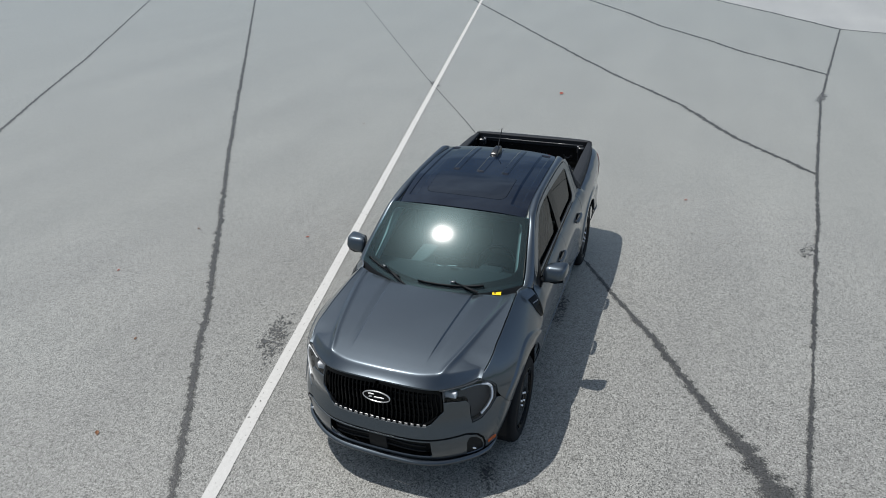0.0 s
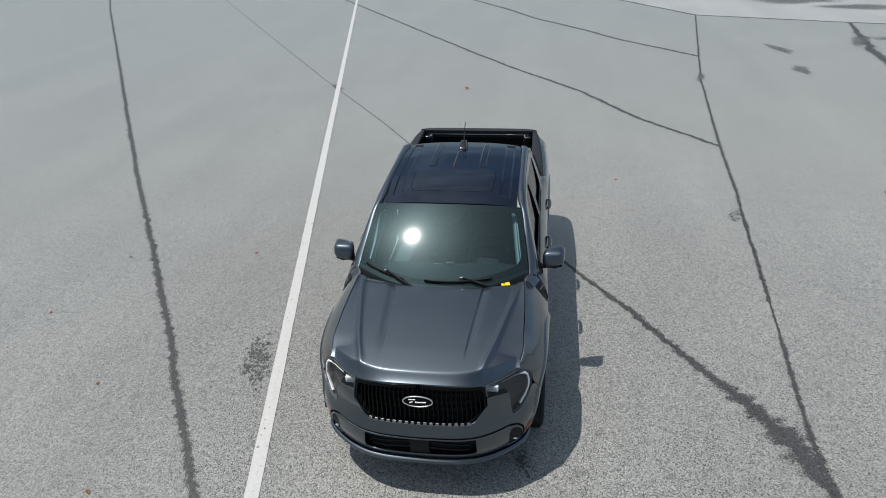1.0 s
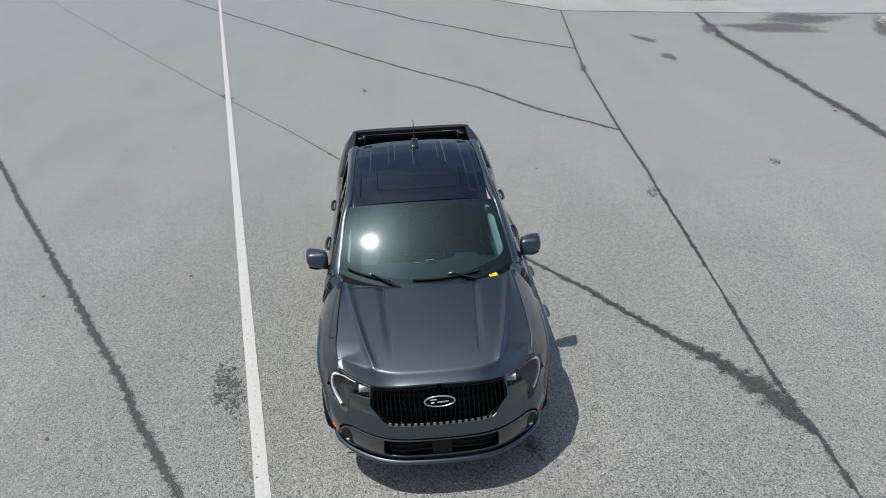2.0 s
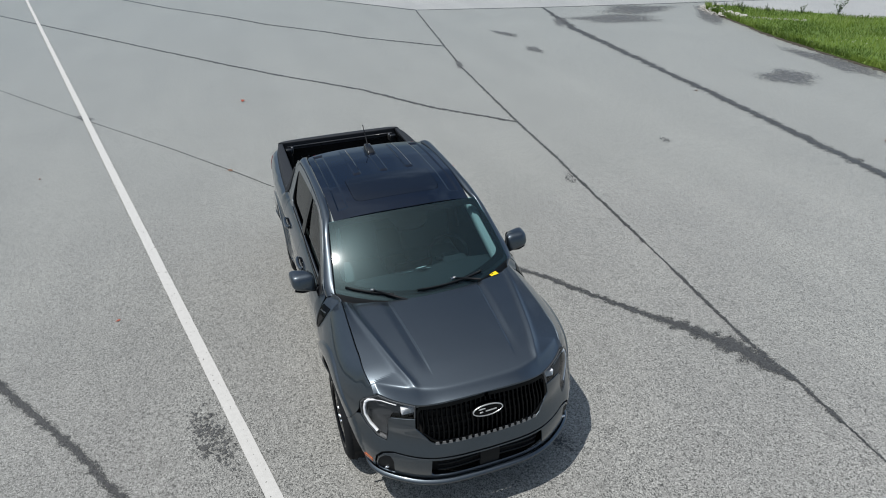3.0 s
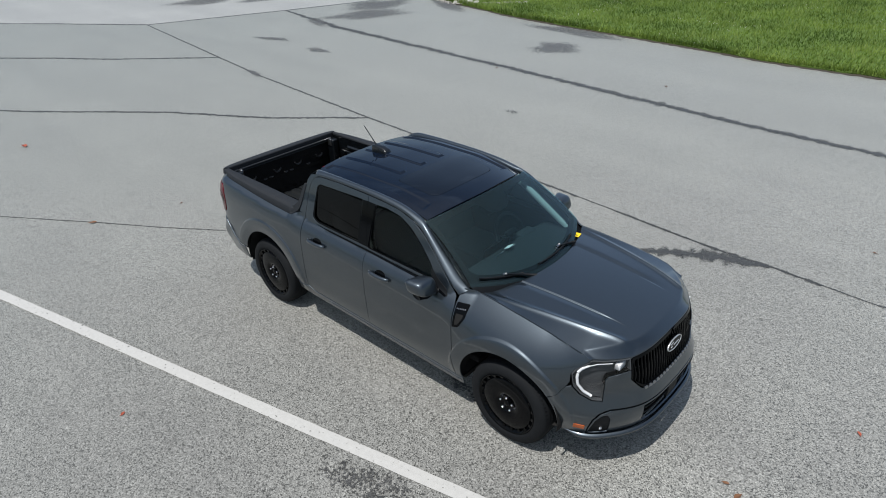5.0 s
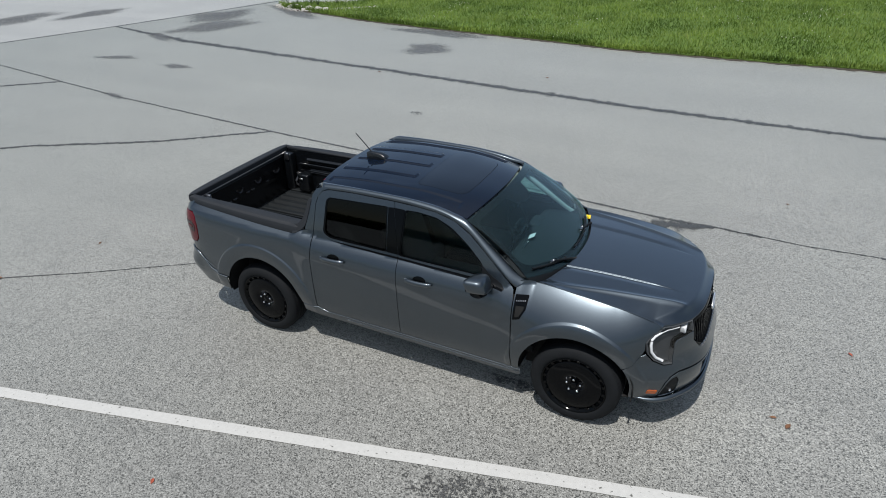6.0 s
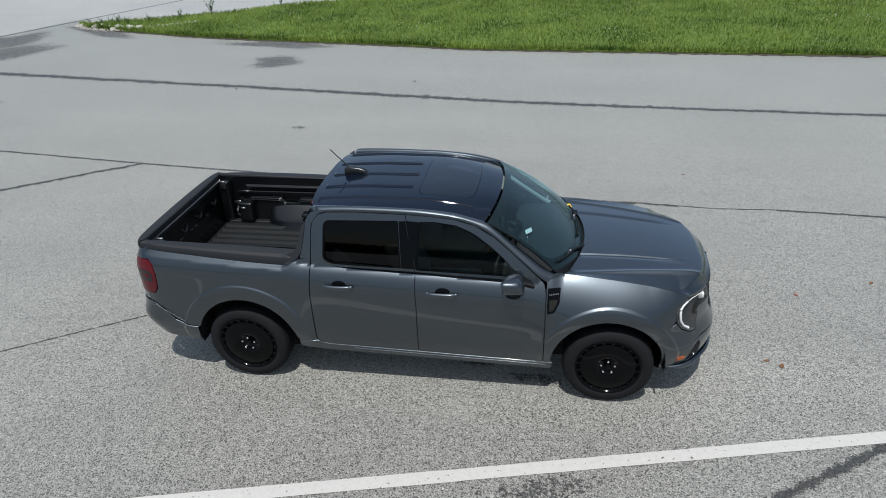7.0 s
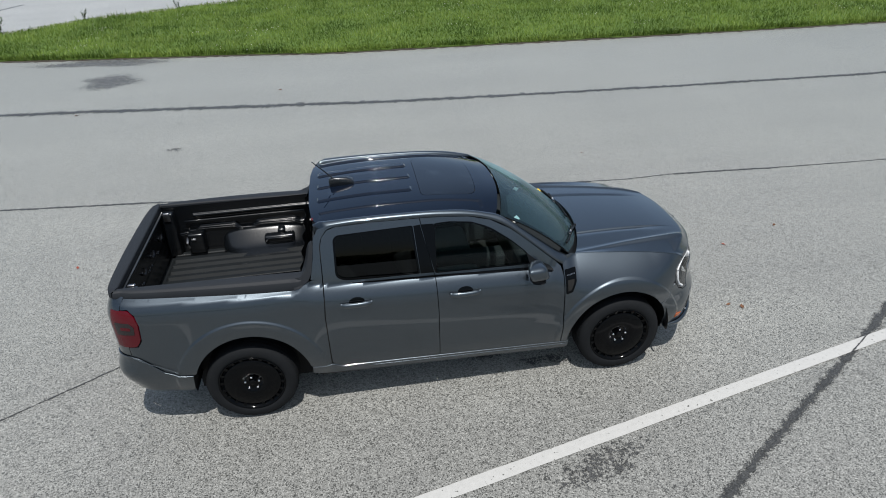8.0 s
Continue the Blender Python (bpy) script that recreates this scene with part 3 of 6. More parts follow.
# tarred joints and cracks
JOINTS = [
    ([(12.0, 4.2), (4.41, -0.61), (3.50, -1.22), (2.65, -1.75), (1.70, -2.37), (0.66, -3.03), (-0.59, -3.87), (-3.74, -6.03), (-7.79, -8.72), (-13.1, -12.25), (-24, -19.5), (-45, -33)], 0.085),
    ([(0, -9.2), (-3.56, -11.71), (-5.97, -13.40), (-9.87, -16.02), (-23, -25.4), (-40, -37)], 0.08),
    ([(-1.55, 0.93), (-2.3, 0.42), (-3.1, -0.12), (-4.25, -0.86), (-5.22, -1.42), (-6.85, -2.42), (-10.33, -4.68), (-15.1, -7.67), (-24.8, -13.7), (-50, -29)], 0.022),
    ([(-5.56, 3.96), (-7.14, 2.80), (-9.26, 1.75), (-11.87, -0.05), (-14.62, -1.72), (-16.75, -2.98), (-25.66, -8.23), (-45, -19.5)], 0.10),
    ([(-12.99, 5.11), (-15.66, 3.15), (-17.22, 2.30), (-19.83, 0.60), (-22.50, -0.65), (-26.5, -2.9), (-45, -12)], 0.13),
    ([(-13.2, 25), (-16.65, 14.9), (-18.15, 10.9), (-20.15, 6.42), (-23.81, 4.51), (-27.34, 2.55), (-50, -10)], 0.14),
    ([(-20.1, 6.40), (-13.0, 5.10), (-10.3, 4.60), (-9.35, 4.48), (-5.57, 3.96), (-3.37, 3.71), (-2.40, 3.57), (-0.47, 3.32)], 0.055),
    ([(-0.47, 3.32), (-0.30, 3.30), (0.10, 3.25), (0.18, 3.23)], 0.03),
    ([(0.18, 3.23), (0.40, 3.20), (1.26, 3.09), (1.72, 3.03), (2.26, 3.03), (2.75, 2.98)], 0.055),
    ([(2.75, 2.98), (3.2, 2.93), (3.95, 2.945)], 0.03),
    ([(3.96, 2.945), (4.7, 2.88), (5.5, 2.81)], 0.05),
    ([(5.5, 2.81), (7.2, 2.71), (12, 2.4), (25, 1.5)], 0.03),
    ([(-1.55, 0.93), (-0.93, 1.31), (-0.25, 1.77), (0.53, 2.22), (0.97, 2.50), (1.33, 2.72)], [0.05, 0.06, 0.08, 0.10, 0.14, 0.2]),
    ([(1.25, 2.66), (1.5, 2.82), (1.75, 2.93), (2.0, 3.0), (2.2, 3.02)], [0.14, 0.26, 0.28, 0.16, 0.05]),
    ([(-18.1, 10.9), (-13.6, 9.75), (-7.2, 8.78), (-5.0, 8.45), (-2.5, 8.02), (0.27, 7.62), (1.56, 7.46), (6.08, 7.04), (10.52, 6.76), (30, 5.4)], [0.12, 0.28, 0.22, 0.22, 0.22, 0.20, 0.18, 0.16, 0.14, 0.12]),
]
for pts, w in JOINTS:
    wide = [c * 1.5 for c in w] if isinstance(w, list) else w * 1.5
    ribbon("joint", pts, wide, TAR, ground, label="dark tarred joint")

ribbon("crack", [(3.98, -0.905), (3.86, -0.985), (3.74, -1.06), (3.62, -1.14)], 0.02, TAR, road_line, z=0.0095, label="dark crack through the paint")

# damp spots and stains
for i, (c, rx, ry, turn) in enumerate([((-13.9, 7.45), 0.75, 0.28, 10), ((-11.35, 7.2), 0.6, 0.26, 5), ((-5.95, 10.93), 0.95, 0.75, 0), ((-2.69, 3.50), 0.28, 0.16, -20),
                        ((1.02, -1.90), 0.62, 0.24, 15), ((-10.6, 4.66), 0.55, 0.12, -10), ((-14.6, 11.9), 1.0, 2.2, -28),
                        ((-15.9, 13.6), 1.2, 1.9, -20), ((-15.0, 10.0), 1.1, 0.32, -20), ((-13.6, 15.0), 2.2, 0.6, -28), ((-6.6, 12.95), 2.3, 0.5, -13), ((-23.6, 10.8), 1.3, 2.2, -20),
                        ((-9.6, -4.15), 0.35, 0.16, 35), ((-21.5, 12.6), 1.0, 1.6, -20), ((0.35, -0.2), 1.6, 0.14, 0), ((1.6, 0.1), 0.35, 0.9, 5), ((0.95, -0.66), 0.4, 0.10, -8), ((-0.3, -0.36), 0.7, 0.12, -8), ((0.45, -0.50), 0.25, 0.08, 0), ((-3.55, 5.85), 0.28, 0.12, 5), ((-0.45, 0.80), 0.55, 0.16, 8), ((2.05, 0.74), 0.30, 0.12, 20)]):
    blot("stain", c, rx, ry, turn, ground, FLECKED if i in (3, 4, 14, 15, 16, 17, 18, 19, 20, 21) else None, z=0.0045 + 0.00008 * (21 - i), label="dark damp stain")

# pale road beyond the turf and beyond the far joint
far_road = part("road", flat_sheet([(-16.2, 17.0), (-13.5, 17.45), (-11.0, 18.7), (-9.2, 20.4), (-4.3, 22.6), (4, 25.5), (20, 30), (60, 40), (60, 90), (-90, 90), (-90, -40), (-50, -10), (-27.3, 2.6), (-20.2, 6.45), (-18.2, 10.95), (-16.7, 14.9)], 0.002), CONCRETE, smooth=False)
tagged(far_road, "pale worn road surface beyond the turf", "road", kind="structure")

# ---- turf island ----
NEAR_EDGE = [(-15.2, 16.15), (-14.45, 15.6), (-9.85, 14.12), (-7.0, 13.5), (-2.9, 12.75), (-1.2, 12.3), (3.0, 11.93), (5.9, 11.7), (9.85, 11.37), (14.2, 11.15), (22, 10.8), (45, 9.9)]
FAR_EDGE = [(45, 36.5), (20, 29.5), (4, 25.2), (-4.3, 22.4), (-9.2, 20.2), (-11.0, 18.5), (-13.4, 17.3), (-15.0, 16.65)]
turf_line = dense(NEAR_EDGE + FAR_EDGE, 0.25)
turf_line = [(x + rng.uniform(-0.05, 0.05), y + rng.uniform(-0.05, 0.05)) for x, y in turf_line]
turf = part("turf", prism([(x, y) for x, y in turf_line], "z", 0.001, 0.035, bevel=0), TURF, smooth=False)
tagged(turf, "green turf island with an uneven edge", "grass", kind="structure")


ribbon("soil_edge", [(x, y - 0.03) for x, y in NEAR_EDGE[:-1]], 0.20, DARK_STRIP, turf, z=0.0085, rag=0.5, step=0.1, label="dark brown strip along the turf's near edge")


def blades(name, bases, heights, width, lean, mat, label):
    """Many grass blades as one mesh, each a bent strip of three triangles."""
    n = len(bases)
    r = np.random.RandomState(11)
    ang = r.uniform(0, 2 * np.pi, n)
    side = np.c_[np.cos(ang), np.sin(ang), np.zeros(n)]
    la = r.uniform(0, 2 * np.pi, n)
    tip = np.c_[np.cos(la) * lean * heights * r.uniform(0.2, 1, n), np.sin(la) * lean * heights * r.uniform(0.2, 1, n), heights]
    base = np.c_[bases, np.full(n, 0.03)]
    w = (width * r.uniform(0.6, 1.3, n))[:, None]
    v = np.empty((n, 5, 3))
    v[:, 0], v[:, 1] = base - side * w, base + side * w
    midp = base + tip * np.array([0.35, 0.35, 0.6])
    v[:, 2], v[:, 3] = midp + side * w * 0.75, midp - side * w * 0.75
    v[:, 4] = base + tip
    idx = np.arange(n)[:, None] * 5
    tris = np.concatenate([idx + [0, 1, 2], idx + [0, 2, 3], idx + [3, 2, 4]], 1).reshape(-1, 3)
    me = bpy.data.meshes.new(name)
    me.vertices.add(n * 5)
    me.vertices.foreach_set("co", v.ravel())
    me.loops.add(len(tris) * 3)
    me.loops.foreach_set("vertex_index", tris.ravel().astype(np.int32))
    me.polygons.add(len(tris))
    me.polygons.foreach_set("loop_start", (np.arange(len(tris)) * 3).astype(np.int32))
    me.update(calc_edges=True)
    me.validate()
    me.materials.append(mat)
    return tagged(new(name, me), label, "grass", kind="stuff")


def scatter(n, seed, x0, x1, y0, y1, test=None):
    r = np.random.RandomState(seed)
    p = np.c_[r.uniform(x0, x1, n), r.uniform(y0, y1, n)]
    p = p[inside(NEAR_EDGE + FAR_EDGE, p)]
    return p if test is None else p[test(p, r)]


def tuft_mask(p, r):
    k = np.array([noise.noise((x * 0.9, y * 0.9, 0.0)) + 0.6 * noise.noise((x * 3.1, y * 3.1, 4.0)) for x, y in p])
    return k + r.uniform(-0.35, 0.35, len(p)) > 0.28


lawn = scatter(330000, 3, -15.5, 26, 10.5, 32)
h = np.random.RandomState(5).gamma(4.0, 0.011, len(lawn)) + 0.025
blades("grass", lawn, h, 0.009, 1.0, GRASS, "short green mown grass on the turf island")
tall = scatter(70000, 4, -15.5, 26, 10.5, 30, tuft_mask)
h = np.random.RandomState(6).gamma(4.0, 0.022, len(tall)) + 0.06
blades("tall_grass", tall, h, 0.008, 0.55, TALL_GRASS, "taller grass tufts standing out of the lawn")
edge_pts = np.array(dense(NEAR_EDGE, 0.01)[:7000])
r = np.random.RandomState(8)
edge_pts = np.repeat(edge_pts[edge_pts[:, 0] < 25], 3, 0)
edge_pts = edge_pts + np.c_[r.uniform(-0.06, 0.06, len(edge_pts)), r.uniform(-0.03, 0.16, len(edge_pts))]
blades("edge_grass", edge_pts, r.gamma(4.0, 0.022, len(edge_pts)) + 0.03, 0.009, 0.9, GRASS, "grass hanging over the asphalt edge")
# white clover heads
r = np.random.RandomState(21)
heads = scatter(5000, 9, -12, 24, 12.5, 26, lambda p, q: np.array([noise.noise((x * 0.45, y * 0.8, 9.0)) for x, y in p]) > 0.22)
cv, cf = [], []
for x, y in heads:
    s, z = len(cv), r.uniform(0.10, 0.16)
    a = r.uniform(0.008, 0.014)
    cv += [(x - a, y, z), (x + a, y, z), (x, y - a, z), (x, y + a, z), (x, y, z + a), (x, y, z - a)]
    cf += [(s + i, s + j, s + 4) for i, j in ((0, 2), (2, 1), (1, 3), (3, 0))] + [(s + j, s + i, s + 5) for i, j in ((0, 2), (2, 1), (1, 3), (3, 0))]
tagged(part("clover", (cv, cf), CLOVER), "small white clover heads in the grass", "flowers", kind="stuff")


def weed(at, size, seed):
    """A leafy roadside weed: stems with small pointed leaves."""
    r = random.Random(seed)
    th = thing("weed", "leafy green weed at the stony turf corner", "weed", "weeds on the turf corner", (*at, 0.02))
    sv, sf, lv, lf = [], [], [], []
    for _ in range(7):
        a, l = r.uniform(0, 6.28), size * r.uniform(0.6, 1.1)
        tipp = Vector((math.cos(a) * l * 0.4, math.sin(a) * l * 0.4, l))
        v, f = tube([(0, 0, 0), tuple(tipp * 0.5 + Vector((0, 0, l * 0.08))), tuple(tipp)], [0.005, 0.004, 0.002], 5)
        s = len(sv)
        sv += list(v)
        sf += [tuple(i + s for i in q) for q in f]
        for k in range(9):
            p = tipp * (0.25 + 0.085 * k)
            b = r.uniform(0, 6.28)
            d = Vector((math.cos(b), math.sin(b), r.uniform(0.1, 0.7))) * size * r.uniform(0.14, 0.26)
            w = Vector((-d.y, d.x, 0)).normalized() * size * 0.05
            s = len(lv)
            lv += [tuple(p), tuple(p + d * 0.5 + w), tuple(p + d), tuple(p + d * 0.5 - w)]
            lf.append((s, s + 1, s + 2, s + 3))
    part("stem", (sv, sf), WEED, th)
    part("foliage", (lv, lf), WEED, th, smooth=False)


for i, (x, y, sz) in enumerate([(-14.9, 16.3, 0.22), (-14.3, 15.9, 0.2), (-14.0, 16.6, 0.28), (-13.4, 16.2, 0.24), (-13.0, 16.9, 0.25), (-11.3, 18.2, 0.55), (-9.3, 20.0, 0.4), (-6.4, 21.2, 0.35), (-12.2, 17.6, 0.3), (-14.6, 16.5, 0.18)]):
    weed((x, y), sz, 40 + i)


def pebble(at, size, seed):
    r = random.Random(seed)
    bm = bmesh.new()
    bmesh.ops.create_icosphere(bm, subdivisions=2, radius=size)
    for v in bm.verts:
        v.co *= 1 + 0.35 * noise.noise(v.co / size * 1.1 + Vector((seed * 3.1, 0, 0)))
        v.co.z *= 0.6
    ob = part("stone", bm, STONE, None, smooth=False)
    ob.location, ob.rotation_euler = (*at, size * 0.35), (0, 0, r.uniform(0, 6.28))
    tagged(ob, "pale rough stone lying at the turf corner", "stone", "stones at the turf corner")


for i in range(26):
    t = rng.uniform(0, 1)
    x = -15.1 + 2.6 * t
    pebble((x, np.interp(x, [p[0] for p in NEAR_EDGE], [p[1] for p in NEAR_EDGE]) + rng.uniform(-0.02, 0.5) + 0.05), rng.uniform(0.05, 0.13), i)


r = np.random.RandomState(33)
far_line = np.array(dense([(-2.0, 23.3), (-4.3, 22.4), (-9.2, 20.2), (-11.0, 18.5), (-13.4, 17.3), (-15.0, 16.65), (-15.2, 16.15), (-14.45, 15.6), (-13.2, 15.2)], 0.012)[:-900:1])
far_line = far_line[[noise.noise((x * 0.8, y * 0.8, 2.0)) > -0.1 for x, y in far_line]] + r.normal(0, 0.09, (1, 2))
gv, gf = [], []
for x, y in far_line:
    s0, a, z = len(gv), r.uniform(0.012, 0.035), 0.035
    x, y = x + r.normal(0, 0.10), y + r.normal(0, 0.10)
    gv += [(x - a, y, z), (x + a * 0.9, y + a * 0.2, z), (x, y - a * 0.8, z), (x + a * 0.2, y + a, z), (x, y, z + a * 0.8)]
    gf += [(s0 + i, s0 + j, s0 + 4) for i, j in ((0, 2), (2, 1), (1, 3), (3, 0))]
tagged(part("gravel", (gv, gf), STONE, None, smooth=False), "pale loose gravel along the turf's far edge", "gravel", kind="stuff")


def fallen_leaf(at, size, turn, mat, label):
    v = [(0, 0, 0.012), (0.5, 0.28, 0.03), (1, 0, 0.012), (0.5, -0.28, 0.022), (0.5, 0, 0.005), (-0.25, 0.02, 0.01), (0.2, 0.2, 0.02), (0.2, -0.2, 0.014), (0.8, 0.18, 0.026), (0.8, -0.17, 0.02)]
    v = [(x * size, y * size, z * size / 0.06 * 0.4 + 0.004) for x, y, z in v]
    ob = part("leaf", (v, [(0, 4, 6), (6, 4, 1), (1, 4, 8), (8, 4, 2), (2, 4, 9), (9, 4, 3), (3, 4, 7), (7, 4, 0), (0, 6, 5)]), mat, None, smooth=False)
    ob.location, ob.rotation_euler = (*at, 0.0), (0, 0, turn)
    tagged(ob, label, "leaf", "fallen leaves")


for x, y, s, m in [(3.12, -0.236, 0.07, 0), (2.98, -0.21, 0.05, 0), (-5.2, -1.45, 0.1, 0), (-9.42, -0.92, 0.16, 1), (-3.9, 2.05, 0.06, 1), (3.016, 4.05, 0.05, 0), (-4.78, -0.34, 0.05, 0), (-1.1, -2.8, 0.05, 1),
                   (-0.9, -4.4, 0.05, 0), (2.75, -2.55, 0.06, 0), (1.5, -3.3, 0.05, 0), (-5.87, 8.4, 0.09, 0), (-2.0, 9.1, 0.08, 0), (4.4, 1.2, 0.06, 0), (3.6, 0.9, 0.05, 1), (-6.1, -4.4, 0.07, 0), (0.4, -4.6, 0.05, 1)]:
    fallen_leaf((x, y), s, rng.uniform(0, 6.28), (LEAF_BROWN, LEAF_RED)[m], ("small dry brown leaf on the asphalt", "small dry reddish leaf on the asphalt")[m])


# ---- far woods, seen only as a dark band mirrored in the side windows ----
def far_woods(x0, x1, y, n, seed):
    r = np.random.RandomState(seed)
    v, f = [], []
    for i in range(n):
        cx = r.uniform(x0, x1)
        base = 11.0 + 3.0 * noise.noise((cx * 0.02, seed, 0)) + 1.5 * noise.noise((cx * 0.11, seed, 3))
        cz = base * r.uniform(0, 1) ** 0.6
        c = np.array([cx, y + r.uniform(-4, 4), cz])
        s = r.uniform(0.55, 1.0) + 2.4 * max(0.0, 0.8 - cz / base)
        q = r.normal(size=(3, 3))
        k = len(v)
        v += [tuple(c + s * q[0]), tuple(c + s * q[1]), tuple(c + s * q[2])]
        f.append((k, k + 1, k + 2))
    tagged(part("far_woods", (v, f), WOODS, None, smooth=False), "distant dark green line of trees at the lot's border", "trees", kind="stuff")


far_woods(-420, 480, -300, 60000, 2)


# ---- the pickup: shape of its skin ----
# plan of the body at its widest, from the middle of the nose round the flank to the middle of the tailgate
PLAN = [(2.405, 0), (2.402, 0.15), (2.385, 0.32), (2.338, 0.46), (2.262, 0.58), (2.168, 0.685), (2.062, 0.77), (1.94, 0.835), (1.78, 0.88), (1.55, 0.905), (1.2, 0.908), (0.6, 0.907), (0, 0.907),
        (-0.8, 0.909), (-1.5, 0.914), (-2.0, 0.908), (-2.22, 0.894), (-2.37, 0.858), (-2.47, 0.772), (-2.512, 0.6), (-2.525, 0.3), (-2.528, 0)]
_cum = np.concatenate([[0], np.cumsum(np.hypot(*np.diff(np.array(PLAN), axis=0).T))])
PX, PY = spline(_cum, [p[0] for p in PLAN]), spline(_cum, [p[1] for p in PLAN])
_us = np.linspace(0, _cum[-1], 4000)
_xs, _ys = PX(_us), PY(_us)
_nose = _us < 0.75


def ux(x):
    """The run along the plan at which the flank has this x."""
    return np.interp(-np.asarray(x, float), -_xs, _us)


def uy(y):
    """The run along the nose at this distance from the middle."""
    return np.interp(y, _ys[_nose], _us[_nose])


# top edge of the skin below the glass: height, and how far the shoulder leans in
TOP_Z = soft([-2.56, -2.3, -1.1, -0.92, -0.6, 0.5, 0.94, 1.03, 1.15, 1.5, 1.8, 2.0, 2.145, 2.26, 2.34, 2.385, 2.405],
             [1.236, 1.234, 1.212, 1.176, 1.152, 1.112, 1.098, 1.112, 1.126, 1.100, 1.066, 1.030, 0.972, 0.950, 0.942, 0.962, 0.975])
LEAN_IN = soft([-2.53, -2.2, -0.92, -0.5, 0.9, 1.05, 1.15, 1.5, 1.8, 1.95, 2.06, 2.145, 2.26, 2.34, 2.405],
               [0.075, 0.078, 0.072, 0.072, 0.075, 0.135, 0.195, 0.188, 0.158, 0.115, 0.068, 0.04, 0.04, 0.04, 0.035])
DROP = soft([-2.5, -2.2, -1.12, -1.04, -0.97, -0.9], [0.0, 0.004, 0.036, 0.014, -0.022, -0.022])
RISE = soft([-2.56, -1.1, -0.8, 0.9, 1.15, 2.0, 2.145, 2.405], [0.21, 0.19, 0.20, 0.21, 0.35, 0.28, 0.2, 0.25])
ARCHES = [(1.515, 0.385, 0.44), (-1.50, 0.40, 0.45)]
FLARES = [0.100, 0.126]


def offset(u, z):
    """How far the skin stands out from the plan at this run and height."""
    x = PX(u)
    nose = smooth_step(1.85, 2.2, x)
    tail = smooth_step(-2.25, -2.45, x)
    tuck = -0.05 * np.clip((0.62 - z) / 0.3, 0, 1.4) ** 1.7 * (1 - nose)
    out = 0.054 * smooth_step(0.72, 0.50, z) * nose - 0.042 * smooth_step(0.47, 0.24, z) * nose
    zt, h = TOP_Z(x), RISE(x)
    s = np.clip((z - (zt - h)) / h, 0, 1)
    over = np.maximum(z - zt, 0)
    d = tuck + out - LEAN_IN(x) * s ** 2.2 - (over * 0.30 + 0.1 * over ** 2)
    d = d - 0.008 * np.clip((z - (zt - 0.038)) / 0.038, 0, 1) ** 2 * smooth_step(0.98, 0.86, x) * smooth_step(-1.02, -0.93, x)
    # the bed side rolls over to a narrow ledge under its cap
    d = d - 0.030 * np.clip((z - (zt - DROP(x) - 0.044)) / 0.030, 0, 1) ** 1.6 * smooth_step(-1.03, -1.12, x) * smooth_step(-2.46, -2.38, x)
    # belly of the doors: a shallow hollow above the sill
    d = d - 0.007 * np.exp(-((z - 0.60) / 0.10) ** 2) * smooth_step(1.25, 0.9, x) * smooth_step(-1.15, -0.8, x)
    for (cx, cz, r), w in zip(ARCHES, FLARES):
        rho = np.hypot(x - cx, z - cz)
        d = d + 0.011 * (1 - smooth_step(r + w, r + w + 0.022, rho)) * smooth_step(0.30, 0.5, z)
        d = d + 0.016 * np.exp(-np.maximum(rho - r - w, 0) / 0.10) * smooth_step(0.35, 0.6, z)
        d = d - 0.012 * np.clip((r + 0.085 - rho) / 0.085, 0, 1) ** 1.3 * smooth_step(0.30, 0.5, z)
    return d + (0.035 * smooth_step(0.75, 0.58, z) - 0.055 * smooth_step(0.58, 0.36, z)) * tail


def skin(u, z, extra=0.0):
    """A point of the body's skin; a negative run is the other flank."""
    u, z = np.asarray(u, float), np.asarray(z, float)
    sg, a = np.where(u < 0, -1.0, 1.0), np.abs(u)
    e = 1e-3
    lo = np.maximum(a - e, 0)
    tx, ty = PX(a + e) - PX(lo), PY(a + e) - PY(lo)
    ln = np.hypot(tx, ty) + 1e-9
    nx, ny = ty / ln, -tx / ln
    d = offset(a, z) + extra
    return PX(a) + nx * d, sg * (PY(a) + ny * d), z


def skin_in(extra):
    return lambda u, z: skin(u, z, extra)


def xz(points):
    """Outline corners given by x and height on the flank."""
    return [(float(ux(x)), z) for x, z in points]


def arc(cx, cz, r, a0, a1, n=28):
    return [(cx + r * math.cos(radians(a0 + (a1 - a0) * k / n)), cz + r * math.sin(radians(a0 + (a1 - a0) * k / n))) for k in range(n + 1)]


def flare_lines(i, a0, a1):
    """Rings on the skin along the crease of a wheel arch."""
    cx, cz, r0 = ARCHES[i]
    return [xz(arc(cx, cz, r0 + e, a0, a1, 70)) for e in (0.085, *(FLARES[i] + 0.0055 * k for k in range(5)))]


truck = thing("pickup_truck", "metallic grey crew-cab pickup truck with black roof and black disc wheels", "truck")


def both(name, geo, mat, parent=None, label=""):
    """The same sheet on the left flank and, mirrored, on the right one."""
    return part(name, geo, mat, parent or truck, label), part(name, mirrored(geo), mat, parent or truck, label)


# dark liner behind the panels
liner = xz([(2.02, 0.42), (2.02, 0.93), (1.6, 1.0), (1.2, 1.05), (0.9, 1.04), (-0.9, 1.08), (-2.3, 1.15), (-2.3, 0.55), (-1.96, 0.5)] + [p for p in arc(-1.5, 0.40, 0.47, 165, 15)] + [(-1.0, 0.42), (1.02, 0.40)] + [p for p in arc(1.515, 0.385, 0.46, 175, 5)])
both("inner_panel", panel(liner, skin_in(-0.028), step=0.06, depth=0), CAVITY)

